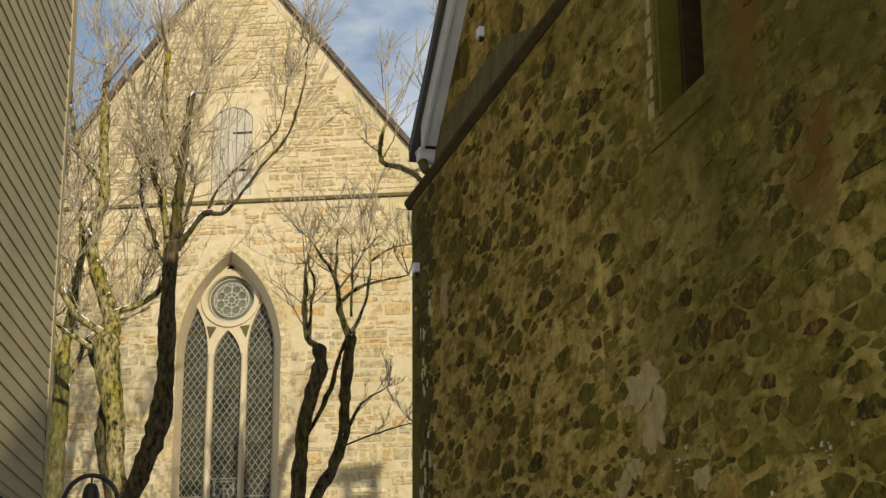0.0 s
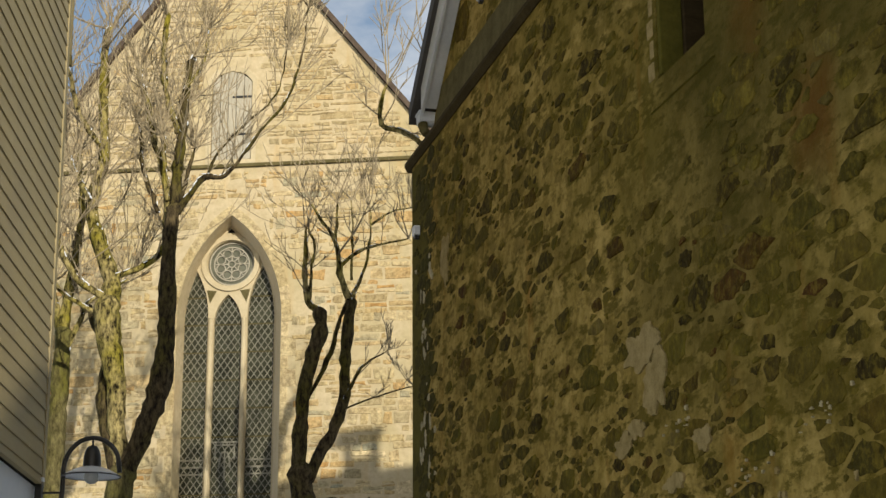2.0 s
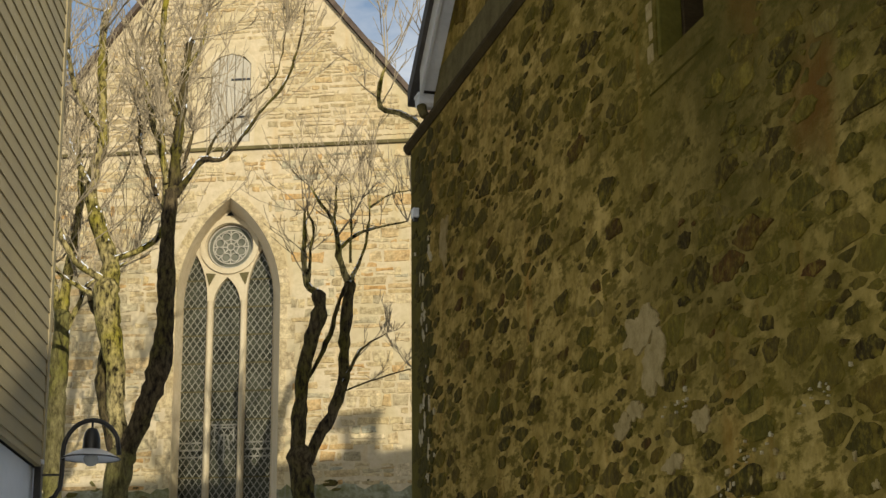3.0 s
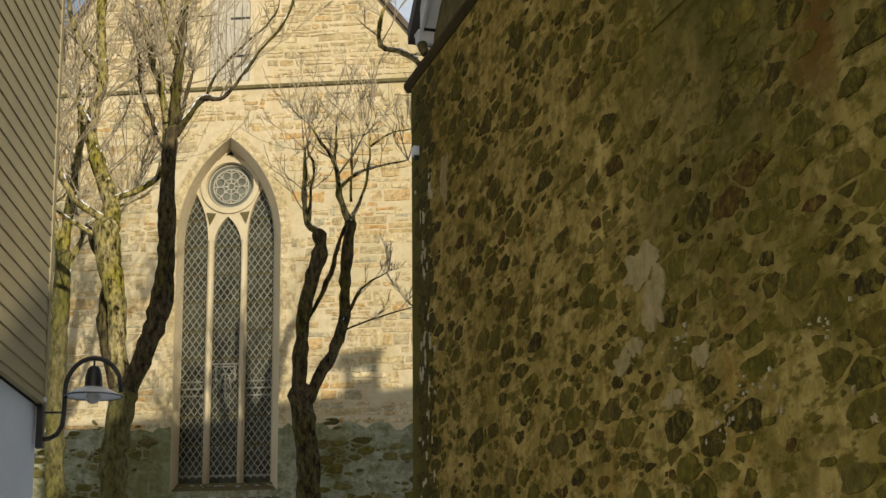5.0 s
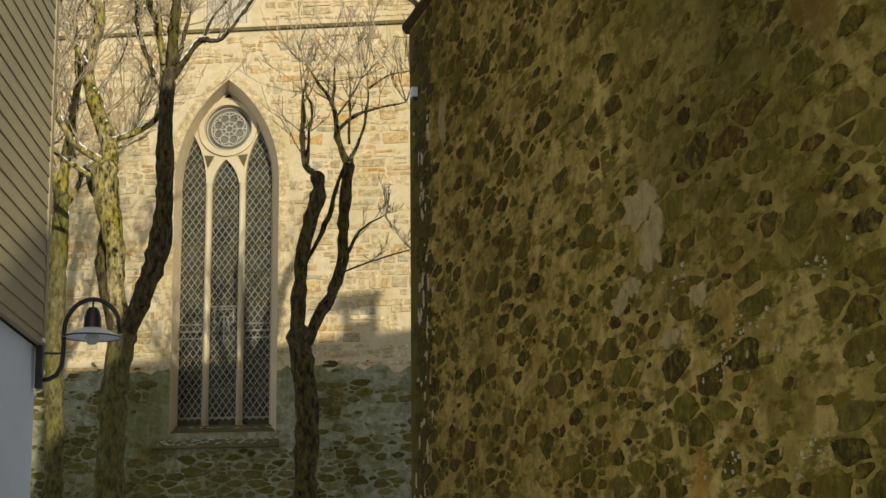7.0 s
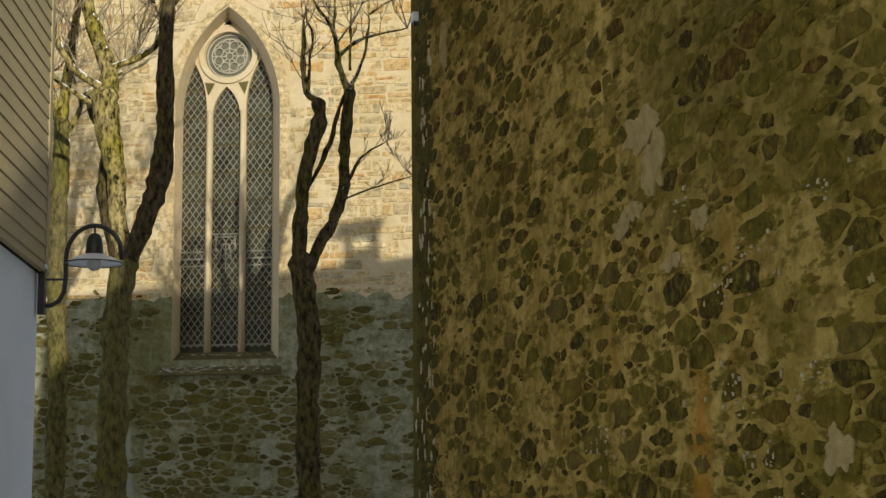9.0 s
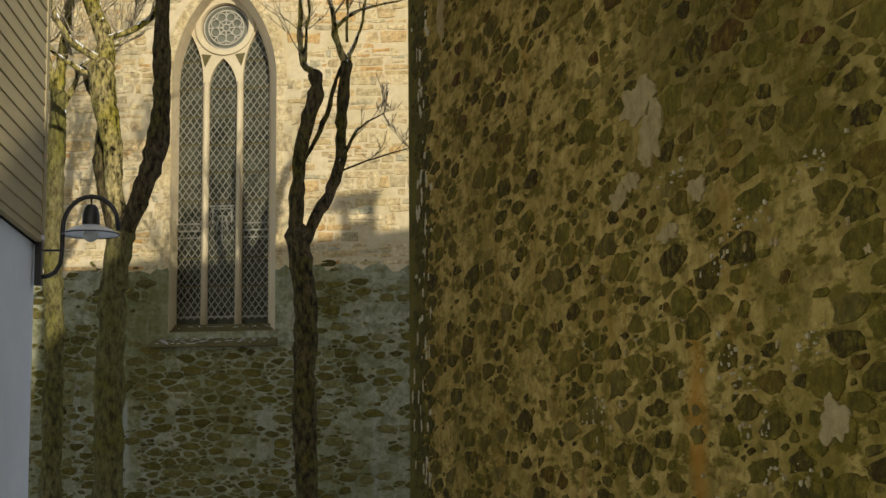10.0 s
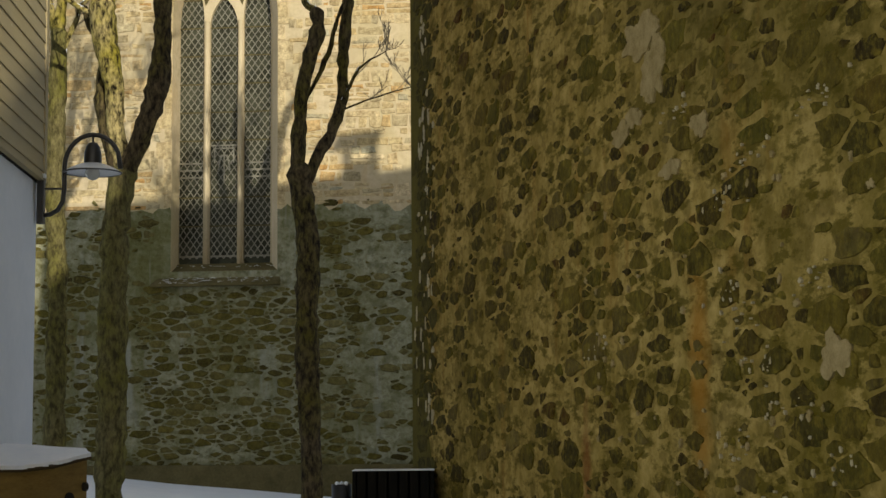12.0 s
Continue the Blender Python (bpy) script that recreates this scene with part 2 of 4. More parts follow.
# lower church stones: mossy tones, darkened further for the roof's cast shadow
LOWER_SHADE_TONES = [(0.107, 0.092, 0.018), (0.060, 0.052, 0.009), (0.155, 0.134, 0.040), (0.041, 0.033, 0.007), (0.126, 0.106, 0.022), (0.080, 0.067, 0.012), (0.194, 0.172, 0.075), (0.087, 0.072, 0.012)]
M_CHURCH_MORTAR = mortar("church_mortar", (0.46, 0.36, 0.21), (0.63, 0.52, 0.33), (0.42, 0.34, 0.17), (0.52, 0.35, 0.15), 0.5, 0.12)
M_SHADE_MORTAR = mortar("shade_grey_mortar", (0.145, 0.134, 0.050), (0.38, 0.372, 0.262), (0.095, 0.090, 0.013), (0.34, 0.345, 0.30), 0.6, 0.45)
M_CHURCH_STONES = rubble("church_stones", False, CHURCH_TONES, (0.46, 0.37, 0.2))
M_GABLE_STONES = rubble("gable_sandstone", False, GABLE_TONES, (0.40, 0.32, 0.17))
M_CHURCH_STONE = rubble("church_stone", True, LOWER_SHADE_TONES, (0.098, 0.086, 0.015), grit=(0.15, 0.12, 0.05))
M_CHURCH_LOW = rubble("church_low_stones", False, LOWER_SHADE_TONES, (0.128, 0.120, 0.045), grit=(0.15, 0.12, 0.05))
M_JAMB = rubble("jamb_stone", True, [(0.50, 0.39, 0.21), (0.57, 0.46, 0.27), (0.47, 0.36, 0.18), (0.60, 0.48, 0.29)], (0.46, 0.36, 0.19))
M_DRESSED = simple("dressed_stone", (0.44, 0.355, 0.21), (0.60, 0.50, 0.325), 2.2, 0.85, relief=0.25, depth=0.006)
M_REVEAL = simple("pale_reveal_stone", (0.56, 0.46, 0.29), (0.70, 0.59, 0.40), 3.0, 0.85, relief=0.3, depth=0.008)
M_OLD_STONE = simple("weathered_stone", (0.064, 0.053, 0.019), (0.165, 0.135, 0.060), 3.0, 0.9, relief=0.5, depth=0.01)
M_LEDGE = simple("dark_ledge_stone", (0.034, 0.025, 0.009), (0.085, 0.062, 0.024), 4.0, 0.9, relief=0.5, depth=0.01)
M_TILE = simple("roof_tile", (0.06, 0.045, 0.035), (0.15, 0.11, 0.08), 6.0, 0.8, relief=0.4, depth=0.01)
M_SLATE = simple("dark_verge", (0.035, 0.03, 0.026), (0.08, 0.07, 0.055), 5.0, 0.7)
M_WHITE = simple("white_paint", (0.484, 0.484, 0.458), (0.669, 0.669, 0.642), 3.5, 0.55, relief=0.1)
M_PVC = simple("white_plastic", (0.62, 0.63, 0.64), (0.78, 0.79, 0.80), 4.0, 0.4, relief=0.05)
M_RENDER = simple("white_render", (0.70, 0.74, 0.80), (0.80, 0.83, 0.88), 1.3, 0.9, relief=0.25, depth=0.006)
M_LEAD = simple("pale_lead", (0.17, 0.155, 0.115), (0.36, 0.33, 0.25), 8.0, 0.5, 0.65, relief=0.1)
M_CAME = simple("pale_came", (0.30, 0.27, 0.20), (0.48, 0.43, 0.33), 8.0, 0.6, relief=0.1)
M_SNOW = simple("snow", (0.80, 0.83, 0.88), (0.92, 0.93, 0.94), 4.0, 0.75, relief=0.5, depth=0.02)
M_BLACK = simple("black_iron", (0.010, 0.010, 0.010), (0.035, 0.033, 0.030), 9.0, 0.45, relief=0.1)
M_DARK = simple("dark_inside", (0.010, 0.009, 0.007), (0.03, 0.027, 0.02), 3.0, 0.9)
M_ENAMEL = simple("white_enamel", (0.72, 0.73, 0.74), (0.82, 0.83, 0.84), 5.0, 0.3, relief=0.02)
M_BROWN = simple("brown_wood", (0.13, 0.082, 0.018), (0.27, 0.178, 0.045), 2.5, 0.75, stretch=(1, 1, 6), relief=0.3)
M_PLANK = simple("dark_plank", (0.030, 0.020, 0.008), (0.080, 0.052, 0.020), 3.0, 0.8, stretch=(1, 1, 5), relief=0.3)
M_SHUTTER = simple("bleached_wood", (0.32, 0.285, 0.21), (0.52, 0.465, 0.36), 3.0, 0.85, stretch=(6, 1, 0.7), relief=0.4)


def painted_boards():
    m, nt, ln, bs = mat("painted_boards", 0.62)
    pick = nt.new("ShaderNodeObjectInfo").outputs["Random"]
    col = ramp(nt, ln, pick, [(0.0, (0.30, 0.235, 0.100)), (0.5, (0.335, 0.264, 0.118)), (1.0, (0.315, 0.248, 0.108))])
    grain = noise_tex(nt, ln, 5.0, 6, 0.6, (0.5, 1, 9))
    patch = noise_tex(nt, ln, 0.8, 4, 0.6)
    fleck = noise_tex(nt, ln, 16.0, 3, 0.5, (1.4, 1, 0.5), offset=(2.0, 0.7, 5.1))
    col = mix(nt, ln, grey(nt, ln, grain, 0.35, 0.75), col, mix(nt, ln, 0.35, col, (0.42, 0.34, 0.18)))
    col = mix(nt, ln, grey(nt, ln, patch, 0.45, 0.7), col, mix(nt, ln, 0.35, col, (0.19, 0.15, 0.10)))
    col = mix(nt, ln, grey(nt, ln, fleck, 0.69, 0.74), col, (0.48, 0.42, 0.31))
    ln.new(col, bs.inputs["Base Color"])
    bump(nt, ln, bs, grain, 0.25, 0.004)
    return m


M_BOARD = painted_boards()
M_FILLET = simple("grey_fillet", (0.075, 0.062, 0.018), (0.19, 0.160, 0.075), 7.0, 0.9, relief=0.3)
M_QUOIN = rubble("corner_stone", False, [(0.045, 0.038, 0.007), (0.075, 0.062, 0.010), (0.055, 0.046, 0.008), (0.095, 0.078, 0.014)], (0.065, 0.06, 0.009), smear=(0.11, 0.09, 0.02), grit=(0.08, 0.065, 0.018))
M_MOSSY = simple("mossy_plaster", (0.075, 0.062, 0.009), (0.15, 0.125, 0.022), 5.0, 0.92, relief=0.4, depth=0.01)


def bark(name, dark, light, moss):
    m, nt, ln, bs = mat(name, 0.92)
    a = noise_tex(nt, ln, 19.0, 7, 0.7, (1, 1, 0.42))
    b = noise_tex(nt, ln, 1.6, 5, 0.6)
    c = noise_tex(nt, ln, 38.0, 5, 0.65, (1, 1, 0.5))
    col = ramp(nt, ln, a, [(0.38, dark), (0.47, mix3(dark, light, 0.35)), (0.63, light)])
    col = mix(nt, ln, grey(nt, ln, b, 0.42, 0.62), col, ramp(nt, ln, a, [(0.39, dark), (0.57, moss)]))
    col = mix(nt, ln, grey(nt, ln, c, 0.55, 0.8), col, mix(nt, ln, 0.5, col, dark))
    ln.new(col, bs.inputs["Base Color"])
    bump(nt, ln, bs, mix(nt, ln, 0.4, a, c), 0.9, 0.03)
    return m


M_BARK = bark("mossy_bark", (0.012, 0.009, 0.004), (0.50, 0.40, 0.17), (0.27, 0.225, 0.030))
# the limbs' bark again, darkened to carry the shade on the trunks
M_TRUNK = bark("shaded_trunk_bark", (0.055, 0.045, 0.017), (0.20, 0.170, 0.072), (0.145, 0.132, 0.027))
M_DARKBARK = bark("dark_bark", (0.016, 0.012, 0.008), (0.135, 0.100, 0.050), (0.105, 0.088, 0.018))
M_TWIG = simple("twig_bark", (0.12, 0.09, 0.05), (0.54, 0.44, 0.28), 4.0, 0.85, relief=0.1)


def leaded_glass(name, tones):
    m, nt, ln, bs = mat(name, 0.35)
    bs.inputs["Specular IOR Level"].default_value = 0.1
    v = nt.new("ShaderNodeTexVoronoi")
    v.inputs["Scale"].default_value = 6.0
    tc = nt.new("ShaderNodeTexCoord")
    ln.new(tc.outputs["Object"], v.inputs["Vector"])
    n = noise_tex(nt, ln, 1.6, 4, 0.6)
    sep = nt.new("ShaderNodeSeparateColor")
    ln.new(v.outputs["Color"], sep.inputs["Color"])
    col = mix(nt, ln, 0.5, ramp(nt, ln, sep.outputs["Red"], [(0.0, tones[0]), (1.0, tones[1])]), ramp(nt, ln, n, [(0.3, tones[0]), (0.7, tones[1])]))
    ln.new(col, bs.inputs["Base Color"])
    bump(nt, ln, bs, noise_tex(nt, ln, 5.0, 3, 0.5), 0.12, 0.01)
    return m


M_GLASS = leaded_glass("leaded_glass", ((0.014, 0.014, 0.007), (0.085, 0.085, 0.052)))
M_ROSEGLASS = leaded_glass("rose_glass", ((0.085, 0.085, 0.058), (0.19, 0.185, 0.135)))


# ---- ground: one sheet of snow that climbs gently to the church ----
def ground_z(x, y):
    k = min(max(y / 28.0, 0.0), 1.0)
    return 0.60 * k - 0.09 * k * max(-8.0, min(8.0, x + 3.4))


bm = bmesh.new()
xs = [-1500, -300, -80, -30] + [-14 + i * 0.5 for i in range(57)] + [30, 80, 300, 1500]
ys = [-1500, -300, -80, -30] + [-6 + i * 0.5 for i in range(75)] + [50, 100, 400, 2500]
grid = [[bm.verts.new((x, y, ground_z(x, y) + 0.03 * noise.noise(Vector((x * 0.8, y * 0.8, 0))))) for x in xs] for y in ys]
for j in range(len(ys) - 1):
    for i in range(len(xs) - 1):
        bm.faces.new((grid[j][i], grid[j][i + 1], grid[j + 1][i + 1], grid[j + 1][i]))
tagged(part("ground", bm, M_SNOW, smooth=True), "thin trodden snow over the rising churchyard ground", "ground", kind="structure")

# ---- the church ----
CHURCH = pose(-3.63, 28.035, 0, 0, 0, -6.84)
church = empty("church", CHURCH, "cream sandstone gabled church with a tall traceried window", "church")
APEX_Z, SLOPE = 16.02, 1.27


def pointed(half, spring, rise, base, n=14, cx=0.0):
    """A pointed-arch outline, anticlockwise from the lower left."""
    r = (half * half + rise * rise) / (2 * half)
    top = math.acos((r - half) / r)
    right = [(cx + half - r + r * math.cos(top * i / n), spring + r * math.sin(top * i / n)) for i in range(n + 1)]
    left = [(2 * cx - x, z) for x, z in reversed(right[:-1])]
    return [(cx - half, base), (cx + half, base)] + right + left


def circle(x, z, r, n=32):
    return [(x + r * math.cos(i * 2 * math.pi / n), z + r * math.sin(i * 2 * math.pi / n)) for i in range(n)]


HALF_W = 7.2
outer = [(-HALF_W, -0.6), (HALF_W, -0.6), (HALF_W, APEX_Z - SLOPE * HALF_W), (-0.05, APEX_Z), (-HALF_W, APEX_Z - SLOPE * HALF_W)]
MID = 0.025
opening = pointed(0.905, 8.45, 1.80, 4.18, 14, MID)
loft = [(-0.39, 11.27), (0.33, 11.27), (0.33, 12.72), (0.21, 12.86), (-0.03, 12.93), (-0.27, 12.86), (-0.39, 12.72)]
wall = part("wall", plate(outer, [opening, loft], 0.0, 0.7), M_CHURCH_MORTAR, church)
# thin overlay up to the cast shadow's line, shade mixed into its grey
rng = random.Random(12)
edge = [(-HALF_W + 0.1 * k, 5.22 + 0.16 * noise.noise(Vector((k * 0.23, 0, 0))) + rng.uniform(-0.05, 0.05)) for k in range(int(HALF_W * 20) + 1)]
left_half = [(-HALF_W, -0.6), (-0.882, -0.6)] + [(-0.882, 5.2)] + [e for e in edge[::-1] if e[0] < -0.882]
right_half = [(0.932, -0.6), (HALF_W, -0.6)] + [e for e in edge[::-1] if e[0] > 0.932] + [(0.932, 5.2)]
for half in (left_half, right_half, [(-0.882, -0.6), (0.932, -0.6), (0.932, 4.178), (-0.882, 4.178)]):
    part("lower_wall", plate(half, [], -0.005, 0.01), M_SHADE_MORTAR, church, "lower wall overlay, shade tinted into its grey mortar")
body = bmesh.new()
box(body, -HALF_W, HALF_W, 0.72, 22, -0.6, APEX_Z - SLOPE * HALF_W)
part("nave_wall", body, M_DARK, church)
bm = bmesh.new()
for sgn in (-1, 1):
    a, b = Vector((-0.05, 0, APEX_Z + 0.02)), Vector((sgn * (HALF_W + 0.3), 0, APEX_Z + 0.02 - SLOPE * (HALF_W + 0.3)))
    n = Vector((sgn * SLOPE, 0, 1)).normalized() * 0.085
    vs = [bm.verts.new(p + Vector((0, y, 0))) for y in (-0.10, 22) for p in (a, b, b + n, a + Vector((0, 0, 0.137)))]
    for q in ((0, 1, 2, 3), (7, 6, 5, 4), (0, 4, 5, 1), (1, 5, 6, 2), (2, 6, 7, 3), (3, 7, 4, 0)):
        bm.faces.new([vs[i] for i in q])
part("roof", bm, M_TILE, church, "dark brown tiled roof edge")
part("string_course", block(-HALF_W, HALF_W, -0.06, 0.02, 11.11, 11.175, 0.015), M_OLD_STONE, church, "dark weathered string course")
part("plinth", block(-HALF_W, HALF_W, -0.14, 0.02, -0.6, 0.98, 0.03), M_OLD_STONE, church, "mossy stepped plinth")

# the tall window: surround, splayed reveal, tracery, lights
GLAZING = CHURCH @ Matrix.Translation((-0.10, 0.16, -0.007)) @ Matrix.Diagonal((1.035, 1, 1.0098, 1))
window = empty("window", GLAZING, "tall pointed window of three leaded lights under a rose", "")
window.parent = church
window.matrix_parent_inverse = CHURCH.inverted()


def ring_plate(a, b, y0, y1):
    return plate(a, [b], y0, y1)


for sgn in (-1, 1):
    z, k = 5.26, 1
    while z < 8.40:
        h = (0.30, 0.22, 0.34, 0.26)[k % 4]
        h = min(h, 8.45 - z)
        wide = 1.03 if k % 2 else 1.17
        x0, x1 = sorted((MID + sgn * 0.909, MID + sgn * wide))
        part("jamb_block", block(x0, x1, -0.008, 0.08, z + 0.004, z + h - 0.004, 0.006), M_JAMB, church)
        z += h
        k += 1
    n = 9
    inner, outer_arc = pointed(0.909, 8.45, 1.805, 4.185, n)[2:], pointed(1.08, 8.45, 1.99, 4.0, n)[2:]
    for i in range(n):
        quad = [inner[i], outer_arc[i], outer_arc[i + 1], inner[i + 1]]
        cx, cz = sum(q[0] for q in quad) / 4, sum(q[1] for q in quad) / 4
        quad = [(MID + sgn * (cx + (x - cx) * 0.985), cz + (zz - cz) * 0.97) for x, zz in quad]
        part("voussoir", plate(quad, [], -0.008 - 0.002 * (i % 2), 0.08), M_JAMB, church)
bm = bmesh.new()
fa, ba = pointed(0.905, 8.45, 1.80, 4.18, 18, MID), pointed(0.825, 8.50, 1.66, 4.32, 18, -0.10)
va, vb = [bm.verts.new((x, 0.02, z)) for x, z in fa], [bm.verts.new((x, 0.46, z)) for x, z in ba]
for i in range(1, len(va)):
    j = (i + 1) % len(va)
    bm.faces.new((va[i], va[j], vb[j], vb[i]))
part("reveal", bm, M_REVEAL, church, "splayed dressed stone reveal")
bm = bmesh.new()
bm.faces.new([bm.verts.new(p) for p in ((-0.88, 0.02, 4.18), (0.93, 0.02, 4.18), (0.725, 0.46, 4.33), (-0.925, 0.46, 4.33))])
part("sill_slope", bm, M_OLD_STONE, church, "mossy sloping inner sill")
LIGHT_W, SPACING = 0.235, 0.566


def side_light(sgn):
    """A side light: straight inner edge, outer edge and head that follow the great arch."""
    r = (0.79 ** 2 + 1.60 ** 2) / (2 * 0.79)
    cx = 0.79 - r
    pts = [(0.335, 4.31), (0.79, 4.31)]
    zs = [8.45 + 0.90 * i / 10 for i in range(11)]
    pts += [(cx + math.sqrt(r * r - (z - 8.45) ** 2), z) for z in zs]
    tip = pts[-1]
    pts += [(0.335 + (tip[0] - 0.335) * (k / 8) ** 2.2, 8.45 + 0.90 * (k / 8)) for k in range(7, -1, -1)]
    return [(sgn * x, z) for x, z in pts]


lights = [side_light(-1), pointed(LIGHT_W, 8.35, 0.52, 4.31, 10), side_light(1)]
rose_c, rose_r = (0.03, 9.42), 0.40
spandrels = [[(sgn * x, z) for x, z in ((0.20, 8.93), (0.31, 8.72), (0.37, 8.95))] for sgn in (-1, 1)]
holes = [*lights, circle(*rose_c, rose_r, 40)]
tracery = part("tracery", plate(pointed(0.82, 8.45, 1.64, 4.28), holes, 0.26, 0.40), M_DRESSED, window, "cream stone mullions and tracery")
bm = ring_plate(circle(*rose_c, 0.50, 40), circle(*rose_c, 0.41, 40), 0.22, 0.262)
part("rose_ring", bm, M_DRESSED, window)
part("eyelet", plate([(-0.05, 9.965), (0.09, 9.965), (0.03, 10.04)], [], 0.250, 0.27), M_DARK, window, "dark pierced eyelet")
for x in (-0.283, 0.283):
    bm = bmesh.new()
    tube(bm, [(x, 0.255, 4.3), (x, 0.255, 8.45)], [0.042, 0.042], 10)
    part("mullion", bm, M_DRESSED, window, smooth=True)
for sgn, pts in zip((-1, 1), spandrels):
    part("spandrel", plate(pts, [], 0.250, 0.27), M_OLD_STONE, window, "dark pierced spandrel")


def inside(pt, poly):
    x, z = pt
    odd = False
    for i in range(len(poly)):
        (x0, z0), (x1, z1) = poly[i - 1], poly[i]
        if (z0 > z) != (z1 > z) and x < (x1 - x0) * (z - z0) / (z1 - z0) + x0:
            odd = not odd
    return odd


def strip(bm, a, b, w, y=0.33, d=0.012):
    """A flat lead came between two points of the window's plane."""
    dx, dz = b[0] - a[0], b[1] - a[1]
    n = math.hypot(dx, dz)
    px, pz = -dz / n * w / 2, dx / n * w / 2
    vs = [bm.verts.new((x, yy, z)) for yy in (y - d, y) for x, z in ((a[0] + px, a[1] + pz), (b[0] + px, b[1] + pz), (b[0] - px, b[1] - pz), (a[0] - px, a[1] - pz))]
    for q in ((0, 1, 2, 3), (7, 6, 5, 4), (0, 4, 5, 1), (1, 5, 6, 2), (2, 6, 7, 3), (3, 7, 4, 0)):
        bm.faces.new([vs[i] for i in q])


for k, light in enumerate(lights):
    pane = part("pane", plate(light, [], 0.345, 0.355), M_GLASS, window, "dark leaded glass")
    cx = (k - 1) * SPACING
    bm = bmesh.new()
    w, h = 0.112, 0.162
    for i in range(-6, 7):
        for j in range(0, 33):
            for di in (-1, 1):
                a = (cx + i * w / 2, 4.40 + j * h + (i % 2) * h / 2)
                b = (a[0] + di * w / 2, a[1] + h / 2)
                if inside(((a[0] + b[0]) / 2, (a[1] + b[1]) / 2), light):
                    strip(bm, a, b, 0.0145)
    part("lead_lattice", bm, M_LEAD, pane, "pale lead came lattice")
    for j in range(9):
        z = 4.95 + j * 0.485
        if j == 2:
            continue
        bm = bmesh.new()
        strip(bm, (cx - 0.235, z), (cx + 0.235, z), 0.020, 0.325, 0.014)
        if inside((cx, z), light):
            part("saddle_bar", bm, M_OLD_STONE, pane)
        else:
            bm.free()
    for z in ((4.44, 5.78, 5.90, 6.02) if k != 1 else (4.44, 6.32)):
        bm = bmesh.new()
        strip(bm, (cx - 0.235, z), (cx + 0.235, z), 0.026, 0.322, 0.012)
        part("border_lead", bm, M_LEAD, pane)
    if k == 1:
        bm = bmesh.new()
        for pts in ([(-0.16, 6.02), (-0.16, 6.27), (0.16, 6.27), (0.16, 6.02)], [(0, 5.7), (0, 6.2)], [(-0.1, 5.9), (-0.05, 6.15), (0.05, 6.15), (0.1, 5.9)]):
            for a, b in zip(pts, pts[1:]):
                strip(bm, a, b, 0.022, 0.322, 0.012)
        part("lead_figure", bm, M_LEAD, pane)
rose = part("rose_pane", plate(circle(*rose_c, 0.41, 40), [], 0.345, 0.355), M_ROSEGLASS, window, "round rose of mauve leaded glass")
bm = bmesh.new()
for r in (0.375, 0.30):
    pts = circle(*rose_c, r, 32)
    for i in range(32):
        strip(bm, pts[i - 1], pts[i], 0.02)
for i in range(8):
    a = i * math.pi / 4
    ca, sa = math.cos(a), math.sin(a)
    strip(bm, (rose_c[0] + 0.05 * ca, rose_c[1] + 0.05 * sa), (rose_c[0] + 0.30 * ca, rose_c[1] + 0.30 * sa), 0.018)
    b = a + math.pi / 8
    pts = circle(rose_c[0] + 0.20 * math.cos(b), rose_c[1] + 0.20 * math.sin(b), 0.075, 14)
    for j in range(14):
        strip(bm, pts[j - 1], pts[j], 0.016)
pts = circle(*rose_c, 0.06, 14)
for j in range(14):
    strip(bm, pts[j - 1], pts[j], 0.02)
part("rose_lead", bm, M_CAME, rose)
bm = bmesh.new()
vs = [bm.verts.new(p) for p in ((-1.18, -0.16, 3.925), (1.02, -0.16, 3.925), (1.02, -0.16, 3.965), (-1.18, -0.16, 3.965), (-0.87, 0.40, 4.345), (0.86, 0.40, 4.345), (0.87, 0.40, 3.925), (-0.88, 0.40, 3.925))]
for q in ((0, 1, 2, 3), (3, 2, 5, 4), (1, 6, 5, 2), (0, 3, 4, 7), (0, 7, 6, 1), (7, 4, 5, 6)):
    bm.faces.new([vs[i] for i in q])
part("sill", bm, M_OLD_STONE, church, "mossy sloping stone sill")
# the loft shutter in the gable
shutter = empty("loft_shutter", CHURCH, "bleached planked loft shutter with iron strap hinges", "")
shutter.parent = church
shutter.matrix_parent_inverse = CHURCH.inverted()
for i in range(5):
    x0 = -0.385 + i * 0.142
    arc = [(x, 12.70 + 0.22 * (1 - (abs(x + 0.03) / 0.37) ** 2)) for x in (x0 + 0.135, x0 + 0.10, x0 + 0.07, x0 + 0.04, x0 + 0.006)]
    part("plank", plate([(max(x0 + 0.006, -0.385), 11.28), (min(x0 + 0.135, 0.325), 11.28)] + [(x, max(12.66, z)) for x, z in arc], [], 0.02 + 0.004 * (i % 2), 0.06), M_SHUTTER, shutter)
for z in (11.72, 12.42):
    part("strap_hinge", block(-0.02, 0.32, 0.0, 0.018, z, z + 0.035, 0.005), M_BLACK, shutter, "rusted iron strap hinge")
part("loft_surround", ring_plate([(-0.48, 11.18), (0.42, 11.18), (0.42, 12.76), (0.27, 12.95), (-0.03, 13.03), (-0.33, 12.95), (-0.48, 12.76)], [(-0.394, 11.266), (0.334, 11.266), (0.334, 12.722), (0.213, 12.864), (-0.03, 12.936), (-0.273, 12.864), (-0.394, 12.722)], -0.006, 0.06), M_DRESSED, shutter)

